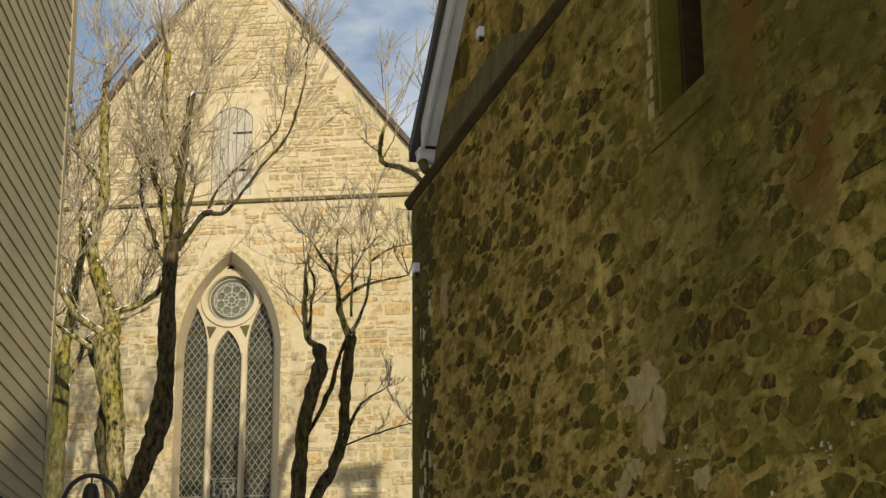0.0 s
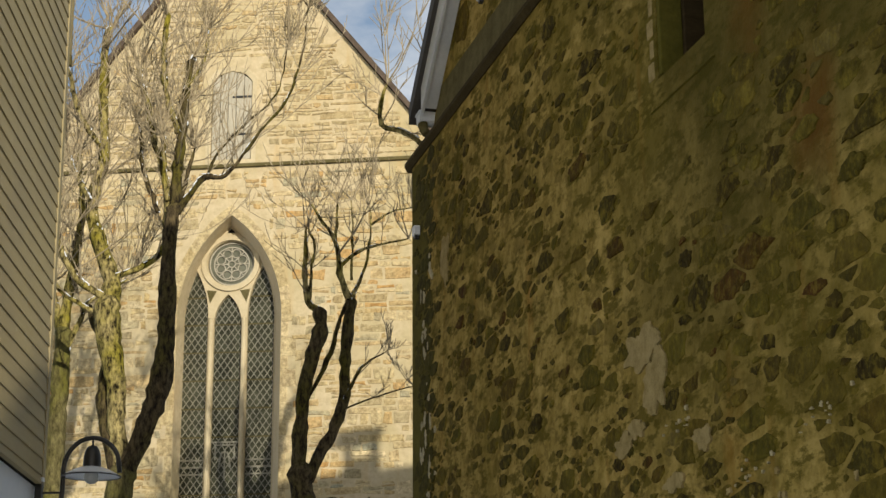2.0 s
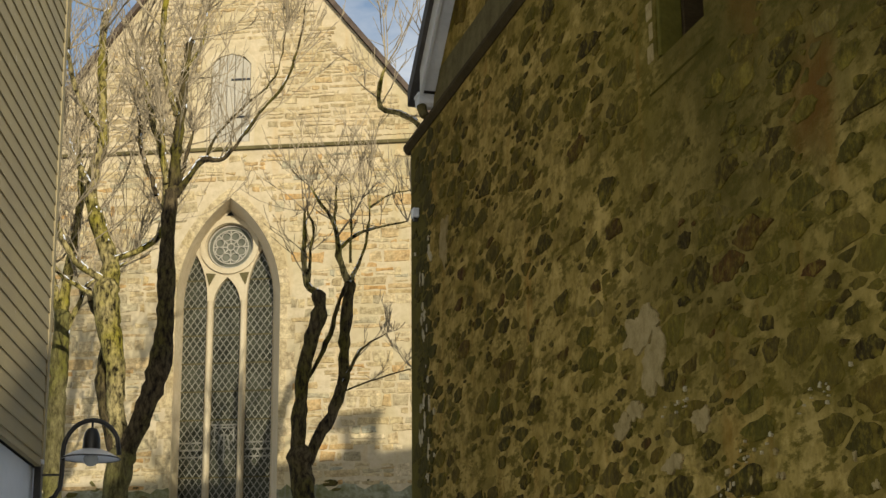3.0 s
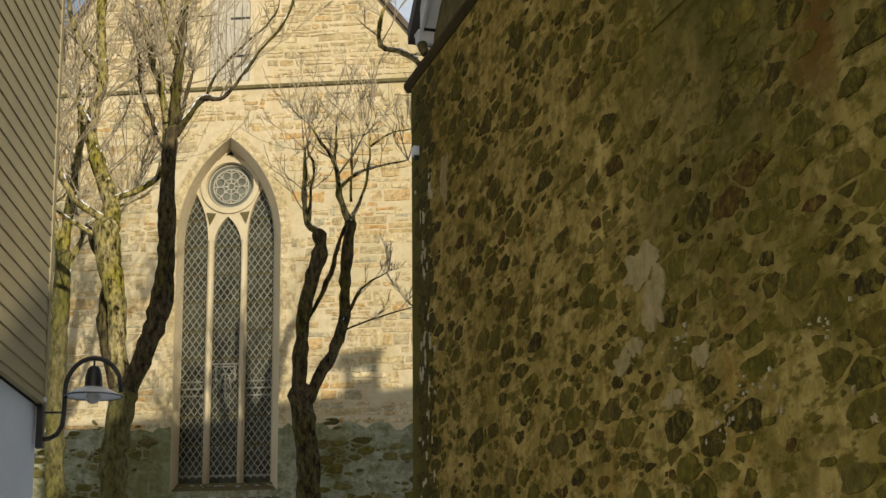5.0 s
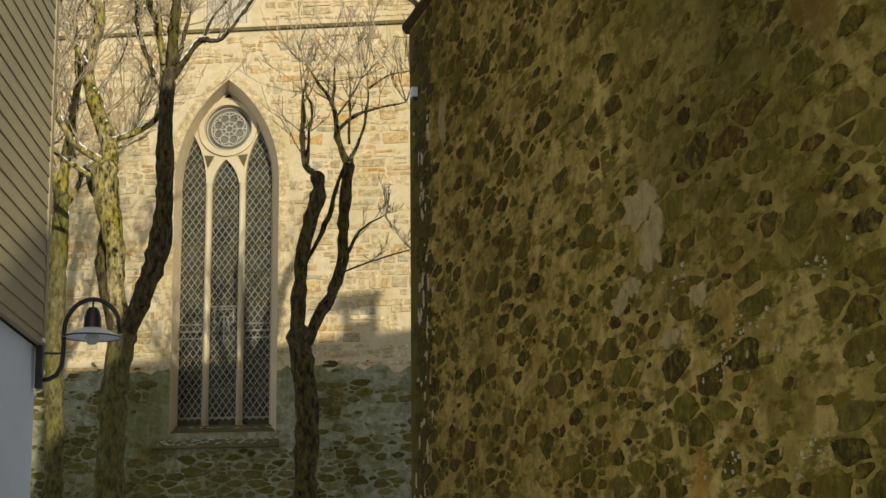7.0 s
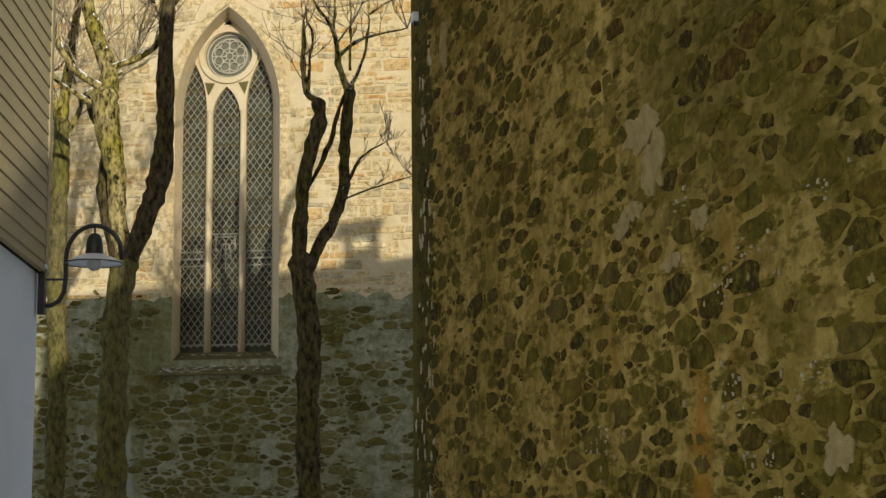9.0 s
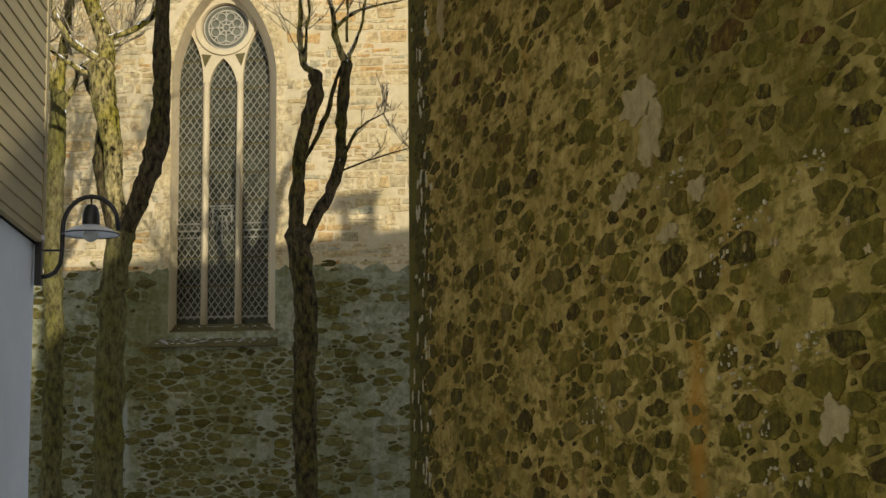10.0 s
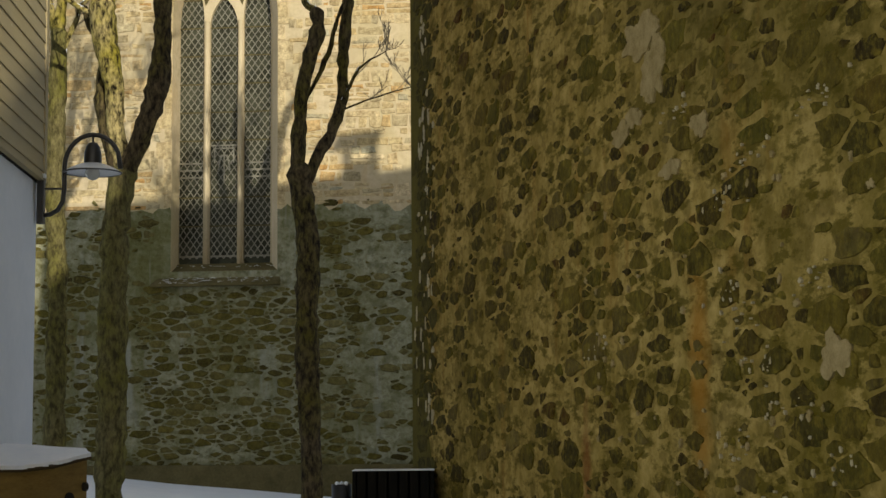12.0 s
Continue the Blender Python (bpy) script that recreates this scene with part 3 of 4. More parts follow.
# ---- the stone house along the alley ----
ALLEY = pose(-0.29, 13.07, 0, 0, 0, -75.23)
house = empty("stone_house", ALLEY, "old rubble-stone gabled house in deep shade", "house")
slit = [(5.40, 4.70), (5.98, 4.70), (5.98, 5.75), (5.40, 5.75)]
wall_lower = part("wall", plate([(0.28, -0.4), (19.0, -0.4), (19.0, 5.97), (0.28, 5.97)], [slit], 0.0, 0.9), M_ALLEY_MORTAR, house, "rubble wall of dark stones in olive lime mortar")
part("end_wall", block(0.28, 1.1, 0.92, 11.0, -0.4, 5.97), M_ALLEY_MORTAR, house)
RIDGE_S, RIDGE_Z, EAVE_S = 6.05, 10.72, 0.55
RAKE = 0.85


def rake_z(s):
    return RIDGE_Z - RAKE * abs(s - RIDGE_S)


UP = 0.07
upper = [(0.70, 5.95), (11.3, 5.95), (11.3, rake_z(11.3)), (RIDGE_S, RIDGE_Z), (0.70, rake_z(0.70))]
wall_upper = part("upper_wall", plate(upper, [], UP, 0.7), M_ALLEY_MORTAR, house, "set-back rubble gable above the ledge")
bm = bmesh.new()
prof = [(-0.038, 5.955), (-0.038, 5.985), (-0.02, 5.995), (0.10, 6.03), (0.10, 5.92), (-0.010, 5.915)]
loops = [[bm.verts.new((s, y, z)) for y, z in prof] for s in (0.17, 19.0)]
for i in range(len(prof)):
    j = (i + 1) % len(prof)
    bm.faces.new((loops[0][i], loops[0][j], loops[1][j], loops[1][i]))
bm.faces.new(loops[0])
bm.faces.new(loops[1][::-1])
part("ledge", bm, M_LEDGE, house, "dark weathered stone ledge")


def rake_board(s0, s1, y0, y1, lift0, lift1):
    """A board that follows the gable's rake."""
    bm = bmesh.new()
    vs = [bm.verts.new((s, y, rake_z(s) + l)) for s in (s0, s1) for y in (y0, y1) for l in (lift0, lift1)]
    for q in ((0, 1, 3, 2), (4, 6, 7, 5), (0, 4, 5, 1), (2, 3, 7, 6), (0, 2, 6, 4), (1, 5, 7, 3)):
        bm.faces.new([vs[i] for i in q])
    return bm


for s1 in (RIDGE_S,):
    part("soffit", rake_board(0.80, s1, -0.03, UP - 0.004, -0.02, 0.02), M_WHITE, house, "white painted verge soffit")
    part("bargeboard", rake_board(0.79, s1, -0.055, -0.03, -0.05, 0.16), M_WHITE, house, "white bargeboard")
bm = rake_board(0.53, RIDGE_S, -0.09, 11.0, 0.165, 0.30)
part("roof", bm, M_SLATE, house, "dark tiled roof slope")
part("back_roof", rake_board(RIDGE_S, 11.7, -0.17, 11.0, 0.165, 0.30), M_SLATE, house)
# gutter end under the eave
gutter = empty("gutter", ALLEY, "white plastic gutter end with a stained outlet", "")
gutter.parent = house
gutter.matrix_parent_inverse = ALLEY.inverted()
bm = bmesh.new()
rim = [(0.062 * math.cos(math.pi + k * math.pi / 10), 0.085 * math.sin(math.pi + k * math.pi / 10)) for k in range(11)] + [(0.062, 0.022), (-0.062, 0.022)]
ends = [[bm.verts.new((0.675 + u, y, 6.215 + v)) for u, v in rim] for y in (-0.05, 4.0)]
for i in range(len(rim)):
    bm.faces.new((ends[0][i], ends[0][(i + 1) % len(rim)], ends[1][(i + 1) % len(rim)], ends[1][i]))
bm.faces.new(ends[0])
bm.faces.new(ends[1][::-1])
part("trough", bm, M_PVC, gutter, "half-round white trough with a closed end")
part("end_band", block(0.604, 0.746, -0.058, -0.035, 6.225, 6.245, 0.004), M_PVC, gutter)
bm = bmesh.new()
tube(bm, [(0.70, -0.02, 6.14), (0.72, -0.015, 6.09), (0.74, 0.0, 6.05)], [0.04, 0.036, 0.034], 12)
part("outlet", bm, M_FILLET, gutter, "stained outlet", smooth=True)
# chimney with a raised cover slab
chimney = empty("chimney", ALLEY, "stone chimney with a raised cover slab", "")
chimney.parent = house
chimney.matrix_parent_inverse = ALLEY.inverted()
CHX = 4.62
part("stack", block(RIDGE_S - 0.35, RIDGE_S + 0.35, CHX - 0.26, CHX + 0.26, 10.0, 11.16, 0.02), M_OLD_STONE, chimney)
for dx, dy in ((-0.27, -0.2), (-0.27, 0.2), (0.27, -0.2), (0.27, 0.2)):
    part("pier", block(RIDGE_S + dx - 0.04, RIDGE_S + dx + 0.04, CHX + dy - 0.04, CHX + dy + 0.04, 11.16, 11.54), M_OLD_STONE, chimney)
part("cover_slab", block(RIDGE_S - 0.42, RIDGE_S + 0.42, CHX - 0.40, CHX + 0.30, 11.54, 11.62, 0.01), M_OLD_STONE, chimney)
# slit window: splayed sill, dark back, quoins
bm = bmesh.new()
vs = [bm.verts.new(p) for p in ((5.30, -0.012, 4.55), (6.08, -0.012, 4.55), (5.98, 0.55, 4.98), (5.40, 0.55, 4.98), (5.30, 0.55, 4.5), (6.08, 0.55, 4.5))]
for q in ((0, 1, 2, 3), (0, 4, 5, 1), (0, 3, 4), (1, 5, 2), (3, 2, 5, 4)):
    bm.faces.new([vs[i] for i in q])
part("slit_sill", bm, M_MOSSY, house, "mossy sloping sill")
part("slit_jamb", block(5.402, 5.44, 0.004, 0.125, 4.72, 5.75, 0.006), M_MOSSY, house, "mossy plastered jamb")
# the jamb's deeper part is a darker brown than its outer part
part("slit_inner", block(5.404, 5.47, 0.127, 0.55, 4.72, 5.75), M_PLANK, house, "darker brown inner part of the jamb")
part("slit_back", block(5.35, 6.03, 0.56, 0.62, 4.6, 5.8), M_OLD_STONE, house, "dark blind slit window")

# ---- the boarded house across the alley ----
LEFT = pose(-3.19, 13.5, 0, 0, 0, 92.8)
boarded = empty("boarded_house", LEFT, "house of tan weatherboards over a white rendered ground floor", "house")
part("ground_floor", block(-5.9, -0.02, 0.05, 6.0, -0.4, 3.50), M_RENDER, boarded, "white rendered wall")
part("upper_storey", block(-5.9, -0.03, 0.03, 6.0, 3.505, 10.6), M_DARK, boarded)
BOARD_H = 0.131
for k in range(54):
    z = 3.455 + k * BOARD_H
    foot_z = max(z, 3.515)
    bm = bmesh.new()
    prof = [(-0.020, foot_z - 0.008), (-0.020, foot_z + 0.003), (-0.008, z + BOARD_H), (0.024, z + BOARD_H), (0.024, foot_z - 0.009)]
    a, b = ([bm.verts.new((s, y, zz)) for y, zz in prof] for s in (-5.9, -0.102))
    for i in range(5):
        j = (i + 1) % 5
        bm.faces.new((a[i], a[j], b[j], b[i]))
    bm.faces.new(a[::-1])
    bm.faces.new(b)
    part("weatherboard", bm, M_BOARD, boarded)
part("corner_board", block(-0.10, 0.0, -0.026, 0.03, 3.50, 10.5, 0.006), M_BOARD, boarded, "narrow corner board")
part("corner_board", block(-0.01, 0.015, -0.02, 0.12, 3.50, 10.5, 0.006), M_BOARD, boarded)
bm = bmesh.new()
tube(bm, [(0.045, 0.0, 7.2), (0.045, 0.0, 10.6)], [0.032, 0.032], 12)
part("downpipe", bm, M_BOARD, boarded, "painted downpipe on the corner", smooth=True)
part("pipe_shoe", block(0.02, 0.075, -0.035, 0.035, 7.12, 7.22, 0.008), M_OLD_STONE, boarded)
part("eave", block(-6.1, 0.3, -0.35, 6.3, 10.6, 10.8, 0.02), M_SLATE, boarded)

# unseen house front added behind the camera; its stepped top shades the alley
for nm, (x0, x1, y0, y1, zs) in {"rear_shade_house": (3.7, 16.0, -8.6, -8.0, (7.6, 10.35, 11.9))}.items():
    bm = plate([(x0, -0.4), (x1, -0.4), (x1, zs[2]), (x0 + 2.6, zs[2]), (x0 + 1.03, zs[1]), (x0 + 0.5, 9.0), (x0, zs[0])], [], y0, y1)
    tagged(part(nm, bm, M_RENDER), "unseen house front added to shade the alley", "house")

# ---- trees: pollarded street trees, bare in winter ----
def sprout(bm, start, way, length, radius, level, rng):
    """A long thin shoot that curves upwards and forks now and then."""
    pts, p, d = [start], Vector(start), Vector(way).normalized()
    n = 6 if level > 0 else 4
    curl = Vector((rng.uniform(-0.09, 0.09), rng.uniform(-0.09, 0.09), rng.uniform(0.03, 0.15)))
    for i in range(n):
        d = (d + curl + Vector((rng.uniform(-0.13, 0.13), rng.uniform(-0.13, 0.13), rng.uniform(-0.08, 0.08)))).normalized()
        p = p + d * (length / n)
        pts.append(p.copy())
    tube(bm, pts, [max(0.0040, radius * (1 - 0.75 * i / n)) for i in range(n + 1)], 4 if radius < 0.012 else 6, False)
    if level > 0:
        for k in range(rng.choice((2, 2, 3, 3))):
            i = rng.randint(1, n - 1)
            side = Vector((rng.uniform(-1, 1), rng.uniform(-0.8, 0.8), rng.uniform(-0.2, 0.8)))
            sprout(bm, pts[i], d * 0.9 + side * 0.75, length * rng.uniform(0.35, 0.75), radius * 0.55, level - 1, rng)


def limb_mesh(path, depth, lean, sides, rng, knob):
    """A limb through (x, z, radius) marks, rounded off between them and knotty."""
    pts, rad = [], []
    n = len(path)
    P = [Vector((x, depth + lean * i / max(1, n - 1), z)) for i, (x, z, r) in enumerate(path)]
    for i in range(n - 1):
        p0, p1, p2, p3 = P[max(i - 1, 0)], P[i], P[i + 1], P[min(i + 2, n - 1)]
        steps = max(3, int((p2 - p1).length / 0.09))
        for k in range(steps):
            t = k / steps
            q = 0.5 * ((2 * p1) + (p2 - p0) * t + (2 * p0 - 5 * p1 + 4 * p2 - p3) * t * t + (3 * p1 - p0 - 3 * p2 + p3) * t ** 3)
            r = path[i][2] + (path[i + 1][2] - path[i][2]) * t
            pts.append(q + Vector((rng.uniform(-1, 1), rng.uniform(-1, 1), 0)) * r * 0.07)
            rad.append(r * (1 + rng.uniform(-0.09, 0.09)))
    pts.append(P[-1])
    rad.append(path[-1][2] * (1.1 if knob else 0.8))
    d = (P[-1] - P[-2]).normalized()
    for f, g in ((0.5, 0.85), (0.85, 0.5), (1.0, 0.15)):
        pts.append(P[-1] + d * path[-1][2] * f)
        rad.append(path[-1][2] * g)
    bm = bmesh.new()
    tube(bm, pts, rad, sides)
    for v in bm.verts:
        v.co += Vector((noise.noise(v.co * 9), noise.noise(v.co * 9 + Vector((7, 0, 0))), 0)) * 0.026 + Vector((noise.noise(v.co * 26), noise.noise(v.co * 26 + Vector((3, 0, 0))), 0)) * 0.013
    return bm, pts, rad


def tree(label, base, depth, limbs, seed, material=None, twigs=1.0):
    rng = random.Random(seed)
    thing = empty("tree", pose(*base), label, "tree", "pollarded trees by the church")
    inv = Matrix.Translation(-Vector(base))
    crown = bmesh.new()
    snow = bmesh.new()
    for name, lean, mat_, reach, path in limbs:
        bm, pts, rad = limb_mesh(path, depth, lean, 14 if path[0][2] > 0.06 else 8, rng, path[-1][2] > 0.03)
        bm.transform(inv)
        part(name, bm, mat_, thing, smooth=True)
        if reach <= 0:
            continue
        total = len(pts)
        for k in range(int((3 + total * 0.37) * twigs)):
            i = rng.randint(int(total * 0.25), total - 1)
            d = (pts[min(i + 1, total - 1)] - pts[max(i - 1, 0)]).normalized()
            side = Vector((rng.uniform(-1, 1), rng.uniform(-1, 1), rng.uniform(-0.45, 0.9)))
            sprout(crown, pts[i], d * 0.4 + side, reach * rng.choice((0.4, 0.6, 0.8, 1.1, 1.4)), min(rng.choice((0.009, 0.010, 0.012, 0.019)), rad[i] * 0.45), 2, rng)
        for k in range(int(7 * twigs)):
            side = Vector((rng.uniform(-0.7, 0.7), rng.uniform(-0.7, 0.7), rng.uniform(0.5, 1.2)))
            sprout(crown, pts[-1], side, reach * rng.uniform(0.7, 1.5), 0.010, 2, rng)
        # snow lies along the tops of the flatter limbs
        for i in range(total - 4):
            step = pts[i + 1] - pts[i]
            if rad[i] > 0.016 and abs(step.normalized().z) < 0.93 and rng.random() < 0.75:
                k2 = rad[i] * rng.uniform(0.35, 0.65)
                q = pts[i] + Vector((-0.25 * rad[i] * (1 if step.x > 0 else -1), -0.35 * rad[i], 0.85 * rad[i]))
                m = Matrix.Translation(q) @ step.to_track_quat("X", "Z").to_matrix().to_4x4() @ Matrix.Diagonal((rng.uniform(0.03, 0.07), k2, k2 * 0.5, 1))
                bmesh.ops.create_icosphere(snow, subdivisions=1, radius=1.0, matrix=m)
        for k in range(total // 3):
            i = rng.randint(0, total - 1)
            if rad[i] > 0.02:
                a = rng.uniform(-0.5, 0.9)
                q = pts[i] + Vector((math.cos(a), -math.sin(a), 0)) * rad[i] * 0.97 + Vector((0, 0, 0.2 * rad[i]))
                k2 = rng.uniform(0.004, 0.010)
                m = Matrix.Translation(q) @ Matrix.Diagonal((k2, k2, k2 * rng.uniform(1.0, 5.0), 1))
                bmesh.ops.create_icosphere(snow, subdivisions=1, radius=1.0, matrix=m)
    crown.transform(inv)
    tagged(part("twig_crown", crown, M_TWIG, thing, "fine bare twigs"), kind="stuff")
    if len(snow.verts):
        snow.transform(inv)
        tagged(part("snow", snow, M_SNOW, thing, "thawing snow on the bark", smooth=True), kind="stuff")
    else:
        snow.free()
    return thing


B, D = M_BARK, M_DARKBARK
limbs = []
limbs.append(("trunk", 0.0, M_TRUNK, 0, [(-3.9, 0.15, 0.199), (-3.9, 0.75, 0.173), (-3.88, 1.95, 0.183), (-3.88, 2.88, 0.167), (-3.86, 3.96, 0.16), (-3.77, 4.57, 0.167)]))
limbs.append(("limb", -0.1, B, 0, [(-3.77, 4.57, 0.113), (-3.87, 5.11, 0.107), (-3.9, 5.66, 0.12), (-4.01, 6.22, 0.153), (-4.03, 6.59, 0.147)]))
limbs.append(("limb", 0.3, B, 0.9, [(-4.03, 6.59, 0.12), (-4.03, 6.95, 0.1), (-4.26, 7.6, 0.093), (-4.33, 7.96, 0.08), (-4.22, 8.63, 0.067), (-4.27, 9.23, 0.057), (-4.29, 10.23, 0.05), (-4.24, 10.39, 0.033)]))
limbs.append(("limb", 0.4, B, 0.9, [(-4.03, 6.98, 0.033), (-3.73, 7.12, 0.037), (-3.5, 7.34, 0.04), (-3.42, 7.59, 0.033)]))
limbs.append(("limb", -0.5, B, 0.9, [(-4.08, 6.72, 0.053), (-4.3, 6.84, 0.047), (-4.46, 6.99, 0.04), (-4.62, 7.35, 0.03), (-4.73, 7.54, 0.02)]))
limbs.append(("limb", -0.4, B, 0.9, [(-4.15, 6.51, 0.04), (-4.5, 6.69, 0.027), (-4.69, 6.87, 0.02)]))
limbs.append(("limb", -0.5, B, 0.9, [(-4.23, 8.67, 0.033), (-4.46, 9.01, 0.03), (-4.57, 9.5, 0.027)]))
limbs.append(("limb", 0.4, B, 0.9, [(-4.33, 7.98, 0.037), (-4.61, 8.48, 0.03), (-4.69, 8.69, 0.02)]))
limbs.append(("limb", 0.35, D, 0.0, [(-3.84, 4.5, 0.08), (-4.02, 5.28, 0.10), (-4.07, 5.69, 0.085), (-4.06, 6.03, 0.07), (-4.19, 6.35, 0.053), (-4.36, 6.7, 0.037)]))
limbs.append(("limb", -0.1, D, 0, [(-3.84, 4.22, 0.085), (-3.74, 4.60, 0.112), (-3.58, 4.97, 0.12), (-3.44, 5.35, 0.127), (-3.37, 5.62, 0.135), (-3.35, 5.8, 0.11)]))
limbs.append(("limb", -0.12, D, 0, [(-3.42, 5.42, 0.10), (-3.36, 5.7, 0.142), (-3.33, 6.03, 0.113), (-3.32, 6.45, 0.107), (-3.32, 6.94, 0.1), (-3.31, 7.52, 0.087), (-3.27, 7.81, 0.083)]))
limbs.append(("limb", 0.1, D, 0.9, [(-3.27, 7.81, 0.067), (-3.27, 8.32, 0.073), (-3.24, 8.77, 0.067), (-3.22, 9.3, 0.053), (-3.17, 9.76, 0.047), (-3.14, 9.88, 0.04)]))
limbs.append(("limb", -0.7, D, 0.75, [(-3.25, 7.8, 0.05), (-3.07, 8.03, 0.04), (-2.9, 8.21, 0.037), (-2.69, 8.17, 0.027), (-2.52, 8.28, 0.023), (-2.21, 8.69, 0.02), (-1.9, 9.03, 0.017), (-1.7, 9.56, 0.013), (-1.6, 10.22, 0.007)]))
limbs.append(("limb", -0.5, D, 0.6, [(-2.89, 8.23, 0.02), (-2.77, 8.51, 0.017), (-2.43, 8.84, 0.013), (-2.01, 9.22, 0.01), (-1.88, 9.75, 0.007)]))
limbs.append(("limb", 0.5, B, 0.9, [(-3.37, 7.65, 0.053), (-3.39, 8.1, 0.047), (-3.52, 8.55, 0.04), (-3.64, 8.93, 0.04), (-3.74, 9.38, 0.037), (-3.86, 9.77, 0.04), (-3.88, 9.92, 0.033)]))
limbs.append(("limb", 0.0, B, 0.9, [(-3.38, 7.96, 0.033), (-3.42, 8.25, 0.03), (-3.45, 8.77, 0.027)]))
limbs.append(("limb", 0.6, D, 0.9, [(-3.48, 7.81, 0.03), (-3.72, 8.4, 0.03), (-3.8, 8.85, 0.023), (-3.9, 9.23, 0.017)]))
limbs.append(("limb", -0.4, B, 0.9, [(-3.27, 8.85, 0.04), (-3.4, 9.23, 0.04), (-3.44, 9.69, 0.037), (-3.4, 10.27, 0.04)]))
limbs.append(("limb", 0.5, B, 0.9, [(-3.2, 9.45, 0.023), (-3.02, 9.91, 0.023), (-3.01, 10.46, 0.02)]))
tree("mossy pollarded tree forked into two heavy limbs", (-4.0, 20, 0.62), 20, limbs, 11, twigs=1.25)
limbs = []
limbs.append(("trunk", 0.0, D, 0, [(-1.52, 0.13, 0.141), (-1.52, 0.73, 0.123), (-1.54, 1.4, 0.127), (-1.58, 2.26, 0.14), (-1.59, 2.99, 0.14), (-1.57, 3.67, 0.14), (-1.65, 4.34, 0.133), (-1.67, 4.56, 0.153)]))
limbs.append(("limb", -0.2, D, 0, [(-1.71, 4.56, 0.087), (-1.66, 5.3, 0.083), (-1.59, 5.78, 0.087), (-1.45, 6.25, 0.093), (-1.46, 6.47, 0.073)]))
limbs.append(("limb", 0.0, B, 0.62, [(-1.46, 6.37, 0.06), (-1.49, 6.54, 0.047), (-1.61, 6.66, 0.04), (-1.66, 7.0, 0.03), (-1.65, 7.44, 0.023), (-1.66, 7.58, 0.017)]))
limbs.append(("limb", 0.0, B, 0.62, [(-1.6, 6.66, 0.023), (-1.58, 7.08, 0.02), (-1.54, 7.36, 0.017), (-1.62, 7.58, 0.013)]))
limbs.append(("limb", 0.0, D, 0, [(-1.62, 5.45, 0.027), (-1.49, 5.67, 0.027), (-1.33, 6.02, 0.03), (-1.25, 6.36, 0.03), (-1.13, 6.65, 0.027)]))
limbs.append(("limb", 0.2, D, 0, [(-1.59, 4.49, 0.08), (-1.42, 4.85, 0.073), (-1.3, 5.06, 0.067), (-1.18, 5.43, 0.067), (-1.16, 5.95, 0.067), (-1.14, 6.3, 0.067), (-1.1, 6.65, 0.073), (-1.1, 6.73, 0.06)]))
limbs.append(("limb", -0.3, B, 0.62, [(-1.12, 6.7, 0.043), (-1.23, 7.0, 0.04), (-1.25, 7.22, 0.033), (-1.31, 7.43, 0.027), (-1.42, 7.58, 0.02), (-1.56, 7.8, 0.013)]))
limbs.append(("limb", 0.3, B, 0.62, [(-1.08, 6.72, 0.03), (-1.0, 6.93, 0.023), (-0.9, 7.22, 0.02), (-0.86, 7.65, 0.017), (-0.89, 7.94, 0.01)]))
limbs.append(("limb", -0.4, B, 0.62, [(-1.22, 7.11, 0.023), (-1.0, 7.25, 0.02), (-0.72, 7.3, 0.013), (-0.39, 7.33, 0.01)]))
limbs.append(("limb", 0.3, B, 0.62, [(-0.86, 7.63, 0.013), (-0.59, 7.85, 0.01), (-0.36, 7.94, 0.01)]))
limbs.append(("limb", 0.0, B, 0.62, [(-1.09, 6.93, 0.017), (-1.08, 7.5, 0.013), (-1.09, 7.94, 0.01)]))
limbs.append(("limb", 0.0, B, 0.62, [(-1.29, 7.36, 0.017), (-1.27, 7.72, 0.017), (-1.28, 7.91, 0.01)]))
limbs.append(("limb", 0.0, D, 0.35, [(-1.16, 5.46, 0.02), (-0.99, 5.79, 0.02), (-0.91, 5.88, 0.013), (-0.64, 6.05, 0.007)]))
limbs.append(("limb", 0.0, D, 0.3, [(-1.16, 5.33, 0.013), (-0.85, 5.46, 0.01), (-0.34, 5.61, 0.007)]))
tree("slim dark tree forked into two upright limbs", (-1.52, 20, 0.43), 20, limbs, 23, twigs=0.55)
limbs = []
limbs.append(("trunk", 0.0, M_TRUNK, 0, [(-4.90, 0.1, 0.156), (-4.90, 0.7, 0.136), (-4.88, 2.35, 0.129), (-4.90, 3.78, 0.125), (-4.94, 4.88, 0.122), (-4.92, 5.98, 0.115), (-4.91, 6.65, 0.107)]))
limbs.append(("limb", 0.0, B, 0.9, [(-4.91, 6.64, 0.079), (-4.89, 7.05, 0.072), (-4.8, 7.66, 0.057), (-4.76, 8.36, 0.043), (-4.84, 9.08, 0.032)]))
limbs.append(("limb", 0.0, B, 0.9, [(-4.9, 6.58, 0.065), (-4.98, 6.74, 0.057), (-5.11, 7.35, 0.043), (-5.19, 7.82, 0.032)]))
limbs.append(("limb", 0.0, B, 0.9, [(-4.87, 6.35, 0.036), (-4.71, 6.8, 0.032), (-4.61, 7.05, 0.025), (-4.11, 7.35, 0.018)]))
limbs.append(("limb", 0.0, D, 0.9, [(-3.72, 7.65, 0.025), (-3.48, 8.28, 0.029), (-3.39, 8.75, 0.029), (-3.29, 9.15, 0.021)]))
tree("mossy tree trunk close to the boarded house", (-5.0, 21.5, 0.66), 21.5, limbs, 37, twigs=1.7)
limbs = []
